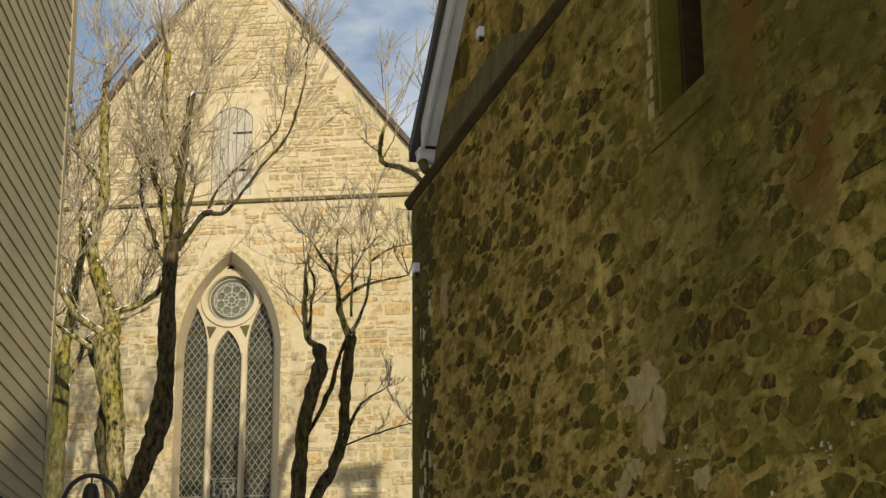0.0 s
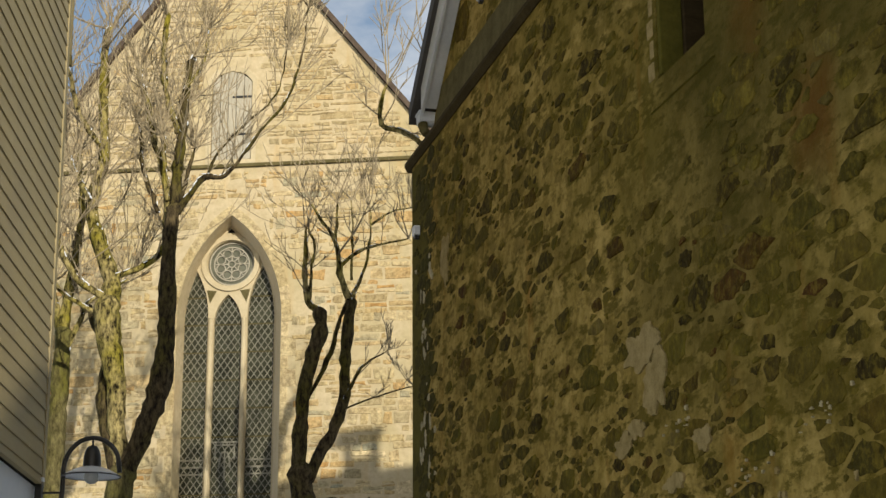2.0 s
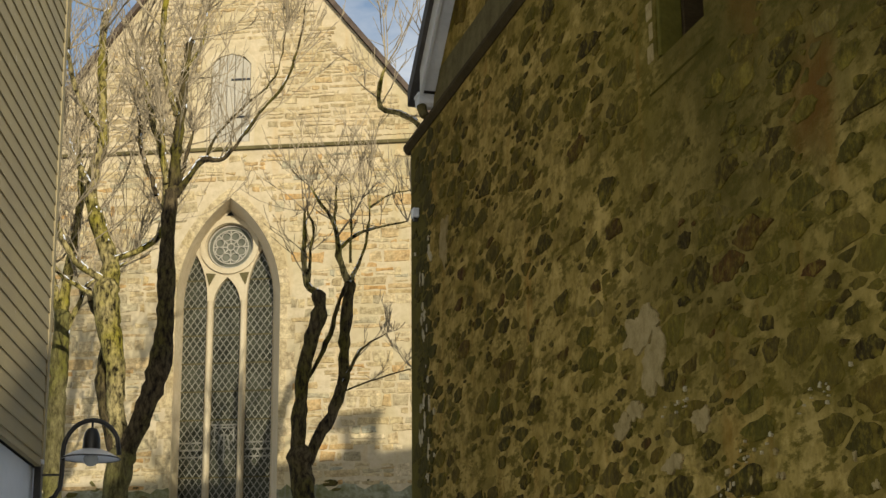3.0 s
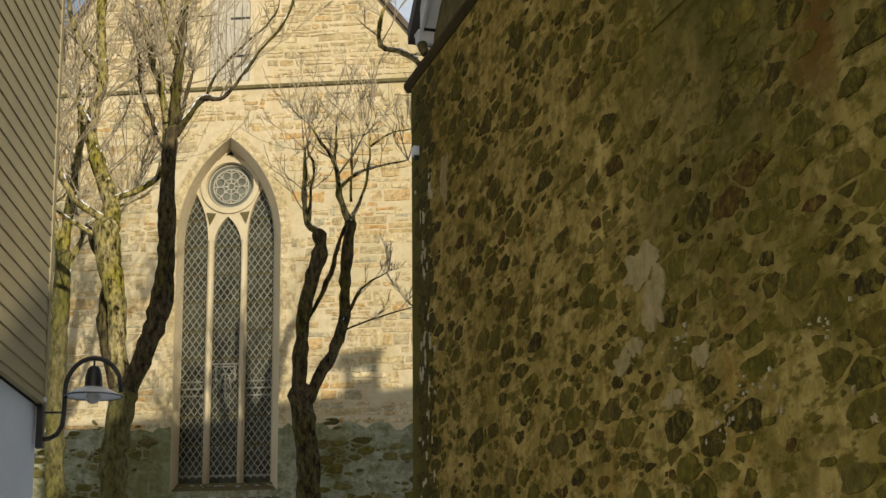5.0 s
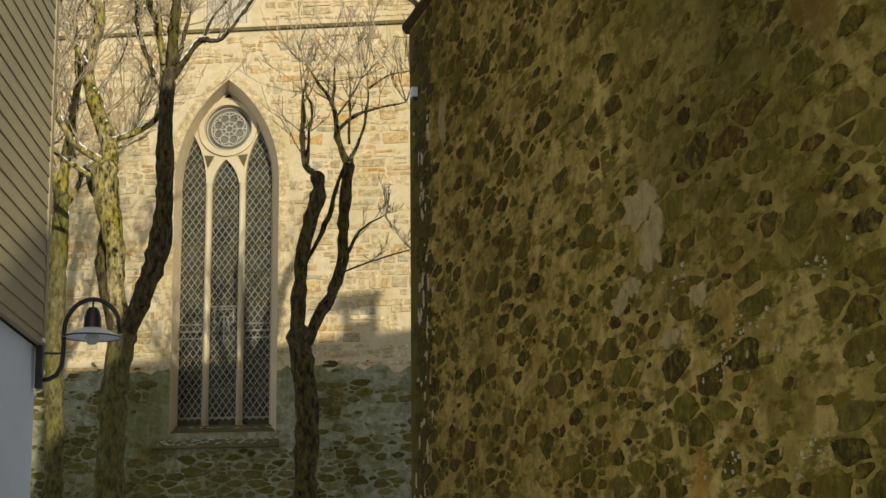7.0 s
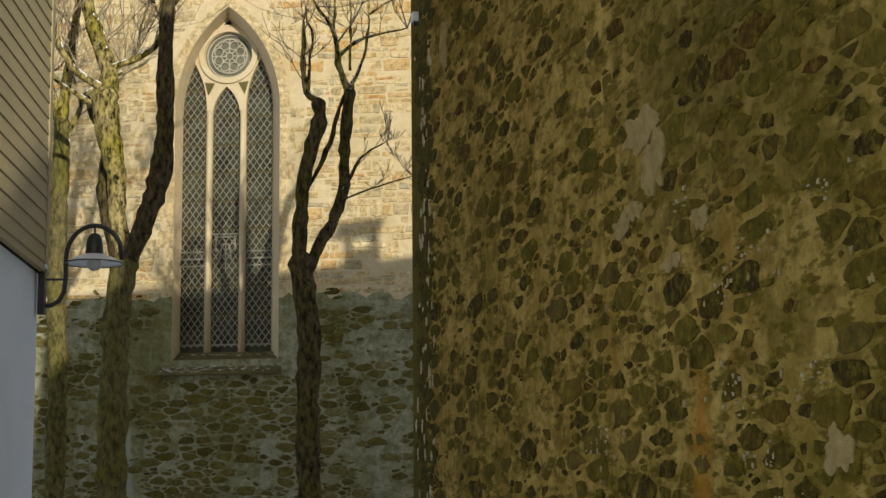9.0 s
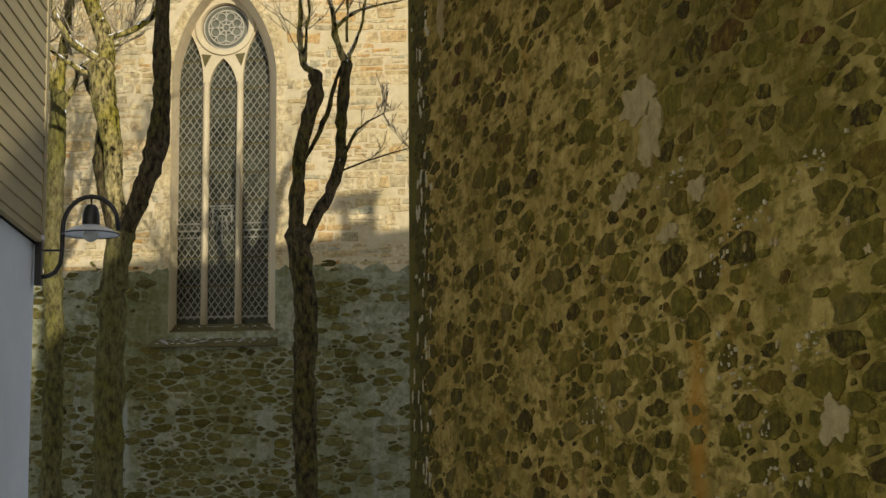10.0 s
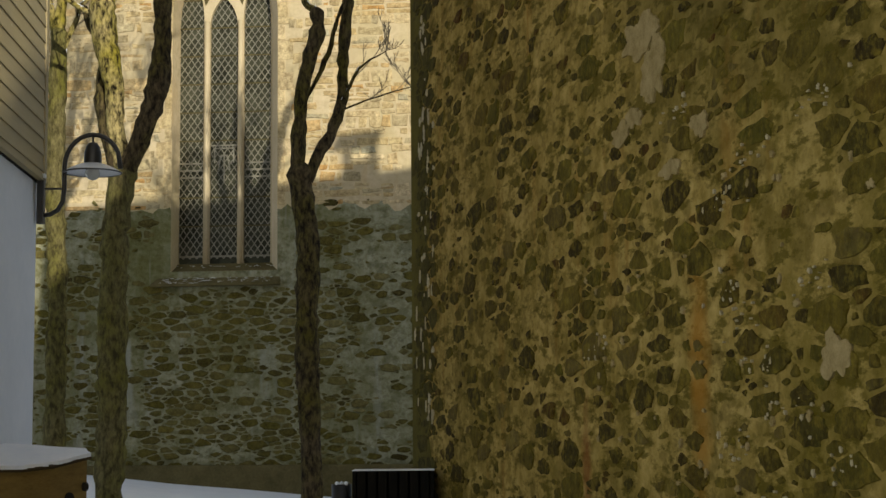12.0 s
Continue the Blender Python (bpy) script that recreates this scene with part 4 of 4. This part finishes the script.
limbs.append(("trunk", 0.0, M_TRUNK, 0, [(0.85, -0.2, 0.20), (0.90, 4.0, 0.17), (0.86, 6.6, 0.15), (0.83, 8.2, 0.16)]))
limbs.append(("limb", 0.0, B, 0, [(0.84, 6.6, 0.08), (0.45, 7.2, 0.06), (-0.05, 7.63, 0.045)]))
limbs.append(("limb", 0.0, D, 0.9, [(0.83, 8.1, 0.13), (0.70, 8.7, 0.12), (0.60, 9.4, 0.10), (0.55, 10.0, 0.07)]))
limbs.append(("limb", 0.0, D, 0.9, [(0.83, 8.1, 0.12), (1.0, 8.7, 0.11), (1.14, 9.3, 0.09), (1.32, 9.8, 0.06)]))
limbs.append(("limb", 0.0, D, 0.7, [(0.80, 7.9, 0.08), (0.40, 8.3, 0.07), (0.28, 8.9, 0.06), (0.26, 9.4, 0.03)]))
limbs.append(("limb", 0.0, B, 1.0, [(-0.05, 7.63, 0.041), (-0.26, 7.85, 0.035), (-0.44, 7.95, 0.029), (-0.64, 8.02, 0.026), (-0.62, 8.36, 0.02), (-0.58, 8.49, 0.015)]))
tree("bare tree reaching out from behind the stone house", (0.85, 17.5, 0.0), 17.5, limbs, 51, twigs=0.7)

# ---- the wall lamp on the boarded house ----
LAMP = pose(-3.215, 13.42, 3.36)
lamp = empty("wall_lamp", LAMP, "black swan-neck wall lamp with a white enamel shade", "lamp")
part("wall_plate", block(-0.005, 0.055, -0.03, 0.03, -0.20, 0.17, 0.008), M_BLACK, lamp, "black iron wall bar")
part("plate_cap", block(-0.005, 0.06, -0.034, 0.034, 0.17, 0.205, 0.006), M_PVC, lamp, "pale cap")
part("stay", block(0.05, 0.20, -0.008, 0.008, 0.075, 0.091), M_BLACK, lamp)
AX, AR = 0.435, 0.225
pts = [(0.03, 0, -0.13), (0.10, 0, -0.125), (0.16, 0, -0.09), (0.20, 0, -0.02), (0.21, 0, 0.08), (0.21, 0, 0.26)]
pts += [(AX - AR * math.cos(a), 0, 0.26 + 1.15 * AR * math.sin(a)) for a in [math.pi * k / 14 for k in range(1, 13)]]
pts += [(AX + AR * 0.99, 0, 0.24)]
bm = bmesh.new()
tube(bm, pts, [0.019] * len(pts), 10)
part("swan_neck", bm, M_BLACK, lamp, smooth=True)
bm = bmesh.new()
tube(bm, [(AX, 0, 0.52), (AX, 0, 0.42)], [0.009, 0.009], 8)
lathe(bm, [(0.001, 0.46), (0.035, 0.45), (0.055, 0.42), (0.068, 0.37), (0.072, 0.30), (0.070, 0.27)], 24, (AX, 0, 0))
part("lamp_holder", bm, M_BLACK, lamp, "black bell-shaped lamp holder", smooth=True)
bm = bmesh.new()
lathe(bm, [(0.070, 0.285), (0.10, 0.278), (0.15, 0.258), (0.20, 0.232), (0.228, 0.214), (0.228, 0.208), (0.198, 0.225), (0.148, 0.250), (0.10, 0.270), (0.065, 0.276)], 40, (AX, 0, 0))
part("shade", bm, M_ENAMEL, lamp, "white enamel shade", smooth=True)
bm = bmesh.new()
lathe(bm, [(0.224, 0.216), (0.233, 0.214), (0.234, 0.207), (0.226, 0.204), (0.224, 0.216)], 40, (AX, 0, 0))
part("shade_rim", bm, M_BLACK, lamp, "black rim", smooth=True)
m, nt, ln, bs = mat("bulb_glass", 0.15)
bs.inputs["Base Color"].default_value = (0.75, 0.74, 0.68, 1)
bs.inputs["Transmission Weight"].default_value = 0.6
bm = bmesh.new()
lathe(bm, [(0.03, 0.275), (0.045, 0.25), (0.06, 0.21), (0.052, 0.175), (0.03, 0.155), (0.001, 0.148)], 24, (AX, 0, 0))
part("bulb", bm, m, lamp, "clear glass bulb", smooth=True)

# ---- wooden bin under the boarded house ----
BIN = pose(-3.05, 11.6, ground_z(-3, 11.6))
bin_ = empty("wooden_bin", BIN, "brown wooden bin with a snow-covered lid", "bin")
g = ground_z(-3, 11.6)
foot = [(-0.02, -1.5), (0.20, -1.2), (0.365, -0.7), (0.48, -0.4), (0.62, 0.08), (0.56, 0.2), (0.0, 0.3)]


def prism(poly, z0, z1s):
    bm = bmesh.new()
    a = [bm.verts.new((x, y, z)) for (x, y), z in zip(poly, z0 if isinstance(z0, list) else [z0] * len(poly))]
    b = [bm.verts.new((x, y, z)) for (x, y), z in zip(poly, z1s)]
    n = len(poly)
    for i in range(n):
        bm.faces.new((a[i], a[(i + 1) % n], b[(i + 1) % n], b[i]))
    bm.faces.new(a[::-1])
    bm.faces.new(b)
    return bm


part("body", prism(foot, -0.05, [1.265 - g, 1.26 - g, 1.25 - g, 1.265 - g, 1.32 - g, 1.35 - g, 1.39 - g]), M_BROWN, bin_, "brown plank sides")
big = [(-0.02, -1.55), (0.22, -1.24), (0.385, -0.73), (0.505, -0.42), (0.65, 0.09), (0.58, 0.24), (0.0, 0.36)]
bm = prism(big, [1.266 - g, 1.261 - g, 1.251 - g, 1.266 - g, 1.321 - g, 1.351 - g, 1.391 - g], [1.282 - g, 1.276 - g, 1.266 - g, 1.281 - g, 1.336 - g, 1.366 - g, 1.406 - g])
part("lid", bm, M_PLANK, bin_, "dark plank lid")
# the snow breaks off unevenly along the lid's edge
rng = random.Random(31)
ragged, tops = [], []
lid_z = [1.283, 1.277, 1.267, 1.282, 1.337, 1.367, 1.407]
for (x0, y0), (x1, y1), za, zb in zip(big, big[1:] + big[:1], lid_z, lid_z[1:] + lid_z[:1]):
    for k in range(7):
        t, inset = k / 7, rng.choice((0.0, 0.004, 0.008, 0.012, 0.035))
        ragged.append((x0 + (x1 - x0) * t - inset, y0 + (y1 - y0) * t - inset * 0.5))
        tops.append(za + (zb - za) * t - g)
bm = prism(ragged, [z + 0.001 for z in tops], [z + 0.026 for z in tops])
part("snow_cover", bm, M_SNOW, bin_, "snow lying on the lid")
for x, y, z, r in ((0.54, -0.16, 0.82, 0.05), (0.605, 0.04, 0.90, 0.03)):
    bm = bmesh.new()
    bmesh.ops.create_cone(bm, cap_ends=True, segments=16, radius1=r, radius2=r, depth=0.05, matrix=pose(x, y, z, 90, 0, 65))
    part("hole", bm, M_DARK, bin_, "round dark hole")

# ---- black trough bench by the stone house ----
g2 = ground_z(-0.3, 12.0)
M_PITCH = simple("pitch_black_wood", (0.004, 0.004, 0.003), (0.012, 0.010, 0.007), 7.0, 0.9, relief=0.2)
trough = empty("black_crate", pose(-0.34, 12.0, g2), "black slatted crate with snow along its rim", "crate")
for x in (-0.27, 0.27):
    part("side", block(x - 0.012, x + 0.012, -0.2, 0.2, 0.0, 1.22 - g2, 0.004), M_PITCH, trough)
part("back", block(-0.255, 0.255, 0.18, 0.2, 0.0, 1.22 - g2, 0.004), M_PITCH, trough)
for k in range(7):
    part("slat", block(-0.25 + k * 0.073, -0.19 + k * 0.073, -0.2, -0.18, 0.0, 1.22 - g2, 0.004), M_PITCH, trough)
part("floor_board", block(-0.25, 0.25, -0.175, 0.175, 0.55, 0.57), M_PITCH, trough)
part("snow_rim", block(-0.285, 0.285, -0.205, 0.205, 1.221 - g2, 1.226 - g2, 0.004), M_SNOW, trough, "thin line of snow")
pot = empty("black_pot", pose(-0.72, 12.2, g2), "small black pot dusted with snow", "pot")
bm = bmesh.new()
lathe(bm, [(0.001, 0.0), (0.055, 0.0), (0.072, 1.12 - g2), (0.062, 1.12 - g2), (0.055, 0.7)], 20)
part("body", bm, M_BLACK, pot, smooth=True)
for k in range(3):
    bm = bmesh.new()
    bmesh.ops.create_icosphere(bm, subdivisions=1, radius=0.018, matrix=Matrix.Translation((-0.03 + 0.032 * k, -0.05, 1.125 - g2)))
    part("snow_clump", bm, M_SNOW, pot)

# small fittings on the stone house
for s, y, z, nm, lab in ((0.50, -0.03, 5.33, "wall_box", "small white junction box on the stone wall"), (2.10, UP - 0.02, 6.62, "wall_box", "small white box high on the gable")):
    ob = empty(nm, ALLEY @ pose(s, y, z), lab, "box", "wall boxes")
    part("case", block(-0.04, 0.04, -0.02, 0.03, -0.035, 0.04, 0.008), M_PVC, ob)
    part("clip", block(-0.02, 0.02, -0.01, 0.05, -0.06, -0.035, 0.004), M_BLACK, ob)

# snow on the church sill
snow = bmesh.new()
rng = random.Random(5)
for k in range(420):
    u, v = rng.uniform(-1.05, 0.92), rng.random()
    m = Matrix.Translation((u * (1 - 0.1 * v), -0.14 + 0.52 * v, 3.971 + 0.352 * v)) @ Matrix.Diagonal((rng.uniform(0.01, 0.07), rng.uniform(0.006, 0.025), 0.004, 1))
    bmesh.ops.create_icosphere(snow, subdivisions=1, radius=1.0, matrix=m)
ob = part("sill_snow", snow, M_SNOW, smooth=True)
ob.matrix_world = CHURCH
tagged(ob, "patchy frozen snow on the church window sill", "snow", kind="stuff")

# ---- stones of the church: courses in front of the mortar ----
rng = random.Random(3)


def course_stone(bm, x0, x1, z0, z1, y, proud):
    """One squared stone with worn, uneven edges; bm is shared."""
    j = lambda a: a + rng.uniform(-0.018, 0.018)
    c = 0.012
    mx, mz = (x0 + x1) / 2, (z0 + z1) / 2
    back = [(j(x0), j(z0)), (mx, j(z0)), (j(x1), j(z0)), (x1, mz), (j(x1), j(z1)), (mx, j(z1)), (j(x0), j(z1)), (x0, mz)]
    va = [bm.verts.new((x, y + 0.01, z)) for x, z in back]
    vb = [bm.verts.new((x + (c if x < mx else -c) * (x != mx), y - proud + rng.uniform(-0.003, 0.003), z + (c if z < mz else -c) * (z != mz))) for x, z in back]
    for i in range(8):
        bm.faces.new((va[i], va[(i + 1) % 8], vb[(i + 1) % 8], vb[i]))
    bm.faces.new(vb)


def blocked(x, z, margin):
    if abs(x - MID) < 1.04 + margin and 3.9 < z < 8.5:
        return True
    if z >= 8.5 and inside((x * 0.97, z - 0.06), big_arch):
        return True
    if abs(x + 0.03) < 0.47 + margin and 11.1 < z < 13.1:
        return True
    return abs(z - 11.145) < 0.08 or z > APEX_Z - SLOPE * (abs(x + 0.05) + margin) - 0.12


big_arch = pointed(1.08, 8.45, 1.98, 4.0, 14, MID)
high, gable = bmesh.new(), bmesh.new()
z = 5.25
while z < 15.7:
    h = rng.choice((0.07, 0.09, 0.11, 0.13, 0.15, 0.17, 0.21) if z < 11.1 else (0.06, 0.07, 0.08, 0.10, 0.12, 0.14))
    x = -6.4 + rng.uniform(0, 0.2)
    sway = rng.uniform(0, 6.28)
    while x < 5.2:
        w = rng.uniform(0.10, 0.36) if rng.random() < 0.8 else rng.uniform(0.4, 0.66)
        x1 = x + w
        zz = z + 0.025 * math.sin(x * 1.3 + sway)
        # here and there two thin stones share a course, or mortar hides the stone
        if not any(blocked(a, b, 0.02) for a in (x, (x + x1) / 2, x1) for b in (zz, zz + h)) and rng.random() < (0.84 if z < 11.1 else 0.96):
            cuts = [(zz, zz + h)] if h < 0.12 or rng.random() < 0.7 else [(zz, zz + h * 0.48), (zz + h * 0.5, zz + h)]
            for lo, hi in cuts:
                course_stone(high if z < 11.1 else gable, x + rng.uniform(0.004, 0.02), x1 - rng.uniform(0.004, 0.02), lo + rng.uniform(0.002, 0.012), hi - rng.uniform(0.002, 0.012), 0.0, rng.uniform(0.003, 0.018))
        x = x1
    z += h
tagged(part("upper_masonry", high, M_CHURCH_STONES, wall), "coursed cream sandstone", kind="stuff")
tagged(part("gable_masonry", gable, M_GABLE_STONES, wall), "thin weathered brown sandstone courses", kind="stuff")


# ---- rubble of the alley wall ----
rng = random.Random(8)


def clip(poly, px, pz, nx, nz):
    """The part of a polygon on the near side of a line."""
    out = []
    for i, (x1, z1) in enumerate(poly):
        x0, z0 = poly[i - 1]
        d0, d1 = (x0 - px) * nx + (z0 - pz) * nz, (x1 - px) * nx + (z1 - pz) * nz
        if (d0 <= 0) != (d1 <= 0):
            k = d0 / (d0 - d1)
            out.append((x0 + (x1 - x0) * k, z0 + (z1 - z0) * k))
        if d1 <= 0:
            out.append((x1, z1))
    return out


def packed_stones(x0, x1, z0, z1, count, flat, small):
    """Broken stones packed against one another: cells between random centres."""
    c = np.array([(rng.uniform(x0, x1) / flat, rng.uniform(z0, z1)) for _ in range(count)])
    weight = np.array([rng.choice((0.8, 1.0, 1.0, 1.5, 2.2, 3.2, 4.4)) for _ in range(count)])
    keep, cells = [], []
    for i in np.argsort(-weight):
        if not keep or np.min(np.hypot(*(c[keep] - c[i]).T) / (weight[keep] + weight[i])) > small:
            keep.append(int(i))
    c, weight = c[keep], weight[keep]
    for i, (x, z) in enumerate(c):
        d = np.hypot(c[:, 0] - x, c[:, 1] - z)
        near = np.argsort(d)[1:15]
        poly = [(x - 0.2, z - 0.2), (x + 0.2, z - 0.2), (x + 0.2, z + 0.2), (x - 0.2, z + 0.2)]
        for j in near:
            share = weight[i] / (weight[i] + weight[j])
            nx, nz = (c[j] - c[i]) / d[j]
            poly = clip(poly, x + nx * d[j] * share, z + nz * d[j] * share, nx, nz)
            if len(poly) < 3:
                break
        if len(poly) > 2:
            cx, cz = sum(p[0] for p in poly) / len(poly), sum(p[1] for p in poly) / len(poly)
            cells.append((cx * flat, cz, [((px - cx) * flat, pz - cz) for px, pz in poly]))
    return cells


def broken_outline(poly, f, rough):
    """Corners knocked off, sides made uneven."""
    out = []
    for i, (x1, z1) in enumerate(poly):
        (x0, z0), (x2, z2) = poly[i - 1], poly[(i + 1) % len(poly)]
        for u, (xa, za) in ((0.16, (x0, z0)), (0.16, (x2, z2)), (0.5, (x2, z2))):
            k = f * (1 + rng.uniform(-rough, rough))
            out.append(((x1 + (xa - x1) * u) * k, (z1 + (za - z1) * u) * k))
    return out


def bedded_stone(bm, cx, cz, line, y, proud):
    """A stone of that outline bedded in the wall, its face a little uneven."""
    n = len(line)
    rings = [[bm.verts.new((cx + u * f, yy + rng.uniform(-0.25, 0.25) * proud, cz + v * f)) for u, v in line] for f, yy in ((1.03, y + 0.012), (0.96, y - proud * 0.7), (0.74, y - proud))]
    for r0, r1 in zip(rings, rings[1:]):
        for i in range(n):
            bm.faces.new((r0[i], r0[(i + 1) % n], r1[(i + 1) % n], r1[i]))
    bm.faces.new(rings[-1])


def span(line):
    return (max(p[0] for p in line) - min(p[0] for p in line)) * (max(p[1] for p in line) - min(p[1] for p in line))


stones = []
for s, z, poly in packed_stones(0.30, 8.5, 0.5, 5.9, 14000, 2.3, 0.0135):
    if 5.12 < s < 6.2 and z > 4.42 or s < 0.36 or z > 5.84:
        continue
    # the plastered stretch round the slit shows few stones; elsewhere mortar hides some
    hidden = 0.7 if (s - 5.5) ** 2 / 0.7 + (z - 4.6) ** 2 / 0.5 < 1 else 0.05 if s < 0.95 else (0.46 if s < 3.6 else 0.34) + 0.45 * noise.noise(Vector((s * 1.3, z * 1.9, 2.0)))
    if rng.random() > hidden:
        stones.append((s, z, broken_outline(poly, rng.choice((0.50, 0.62, 0.72, 0.82, 0.90)) if s > 0.95 else 0.93, 0.15)))
order = sorted(range(len(stones)), key=lambda i: -span(stones[i][2]) * (2.0 if stones[i][0] > 3.0 else 1.0))
singles = set(order[:300])
rest, corner = bmesh.new(), bmesh.new()
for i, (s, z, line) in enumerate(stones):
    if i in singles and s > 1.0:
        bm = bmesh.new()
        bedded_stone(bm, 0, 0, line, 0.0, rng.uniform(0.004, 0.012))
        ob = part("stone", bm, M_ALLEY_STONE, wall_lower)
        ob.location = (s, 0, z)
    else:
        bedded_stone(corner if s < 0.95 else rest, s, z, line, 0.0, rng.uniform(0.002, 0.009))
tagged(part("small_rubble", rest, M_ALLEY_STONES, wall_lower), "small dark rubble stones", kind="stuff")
ragged_edge = [(0.74 + 0.34 * noise.noise(Vector((k * 0.43, 0, 9))) + 0.16 * noise.noise(Vector((k * 1.7, 3, 9))), 5.88 - 0.1 * k) for k in range(54)]
part("corner_plaster", plate([(0.284, 0.5)] + ragged_edge[::-1] + [(0.284, 5.88)], [], -0.0025, 0.01), M_MOSSY, wall_lower, "dark mossy plaster up the corner")
tagged(part("corner_rubble", corner, M_QUOIN, wall_lower), "dark damp stones up the corner", kind="stuff")
up = bmesh.new()
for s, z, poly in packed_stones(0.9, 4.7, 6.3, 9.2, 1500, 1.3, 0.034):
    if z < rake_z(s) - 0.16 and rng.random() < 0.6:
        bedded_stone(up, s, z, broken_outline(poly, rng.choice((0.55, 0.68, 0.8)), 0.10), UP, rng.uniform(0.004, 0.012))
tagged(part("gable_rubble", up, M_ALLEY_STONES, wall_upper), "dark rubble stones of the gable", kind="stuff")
# grey mortar fillet above the ledge
bm = bmesh.new()
vs = [bm.verts.new(p) for p in ((0.78, UP - 0.03, 6.035), (3.6, UP - 0.03, 6.035), (2.6, UP - 0.014, 6.36), (0.98, UP - 0.014, 6.36), (0.78, UP + 0.02, 6.0), (3.6, UP + 0.02, 6.0))]
for q in ((0, 1, 2, 3), (0, 3, 4), (1, 5, 2), (0, 4, 5, 1), (3, 2, 5, 4)):
    bm.faces.new([vs[i] for i in q])
part("fillet", bm, M_FILLET, house, "grey mortar fillet over the ledge")


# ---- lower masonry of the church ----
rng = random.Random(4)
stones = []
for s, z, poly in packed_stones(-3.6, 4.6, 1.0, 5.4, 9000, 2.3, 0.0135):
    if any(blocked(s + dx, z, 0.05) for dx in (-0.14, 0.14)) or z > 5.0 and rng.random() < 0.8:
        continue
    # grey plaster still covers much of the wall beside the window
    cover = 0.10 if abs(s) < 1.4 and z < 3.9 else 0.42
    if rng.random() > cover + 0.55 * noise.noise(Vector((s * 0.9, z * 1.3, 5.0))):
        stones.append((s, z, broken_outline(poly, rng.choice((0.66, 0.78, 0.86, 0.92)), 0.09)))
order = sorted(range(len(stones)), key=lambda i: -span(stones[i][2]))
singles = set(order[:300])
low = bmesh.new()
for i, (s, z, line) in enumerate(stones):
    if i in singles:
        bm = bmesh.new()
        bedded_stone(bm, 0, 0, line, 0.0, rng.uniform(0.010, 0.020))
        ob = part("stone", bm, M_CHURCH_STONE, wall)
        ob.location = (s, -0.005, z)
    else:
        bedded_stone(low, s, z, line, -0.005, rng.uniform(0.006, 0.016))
tagged(part("lower_masonry", low, M_CHURCH_LOW, wall), "mossy weathered stones, their tones darkened for shade", kind="stuff")


# lime patches on the alley wall
def patch(name, s, z, a, b, material, label, y=-0.0115):
    bm = bmesh.new()
    n = 44
    ring = []
    for i in range(n):
        t = 2 * math.pi * i / n
        r = 0.72 + 0.6 * noise.noise(Vector((math.cos(t) * 1.6 + s * 7, math.sin(t) * 1.6 + z * 5, 0.3))) + 0.16 * noise.noise(Vector((math.cos(t) * 4.5 + s * 7, math.sin(t) * 4.5 + z * 5, 1.3))) + rng.uniform(-0.03, 0.03)
        ring.append(bm.verts.new((s + a * r * math.cos(t), y, z + b * r * math.sin(t))))
    bm.faces.new(ring)
    out = bmesh.ops.extrude_face_region(bm, geom=bm.faces[:])
    for v in out["geom"]:
        if isinstance(v, bmesh.types.BMVert):
            v.co.y = 0.012
    part(name, bm, material, wall_lower, label)


M_LIME = simple("pale_lime", (0.20, 0.148, 0.045), (0.47, 0.355, 0.165), 16.0, 0.9, relief=0.5, depth=0.01)
for s, z, a, b in ((5.05, 3.42, 0.24, 0.13), (5.20, 3.20, 0.17, 0.20), (4.75, 2.98, 0.16, 0.07), (4.95, 3.02, 0.13, 0.06), (6.95, 1.75, 0.17, 0.11), (5.75, 2.85, 0.12, 0.08), (5.4, 2.70, 0.14, 0.05), (1.3, 4.9, 0.13, 0.3)):
    patch("lime_patch", s, z, a, b, M_LIME, "pale lime patch")
M_FROST = simple("grey_frost", (0.30, 0.24, 0.11), (0.58, 0.485, 0.29), 30.0, 0.6, relief=0.4)
for cs, cz in ((6.5, 1.55), (6.75, 2.05), (6.3, 1.75), (5.9, 2.1), (6.9, 1.35), (6.35, 1.2), (5.5, 2.95), (6.0, 1.4), (6.15, 1.95), (6.2, 2.6), (6.8, 2.75), (7.1, 1.1), (6.6, 0.95), (4.3, 1.9), (5.9, 2.45)):
    for k in range(11):
        a = rng.uniform(0.004, 0.015)
        patch("frost_fleck", cs + rng.gauss(0, 0.11), cz + rng.gauss(0, 0.04), a, a * rng.uniform(0.4, 1.3), M_FROST, "")
for k in range(60):
    z = rng.choice((1.6, 2.3, 2.9, 3.3, 3.8, 4.4, 4.9)) + rng.gauss(0, 0.22)
    patch("lime_fleck", rng.gauss(0.74, 0.13), min(z, 5.2), rng.uniform(0.006, 0.035), rng.uniform(0.01, 0.07), M_FROST, "")
for k in range(60):
    patch("lime_fleck", rng.uniform(4.2, 7.6), rng.uniform(0.8, 2.6), rng.uniform(0.01, 0.03), rng.uniform(0.01, 0.03), M_LIME, "")
for k in range(9):
    z = 4.72 + 0.115 * k
    part("quoin", block(5.28 + 0.03 * (k % 2), 5.36, -0.006, 0.05, z, z + 0.095, 0.012), M_LIME, house, "pale worn quoin")
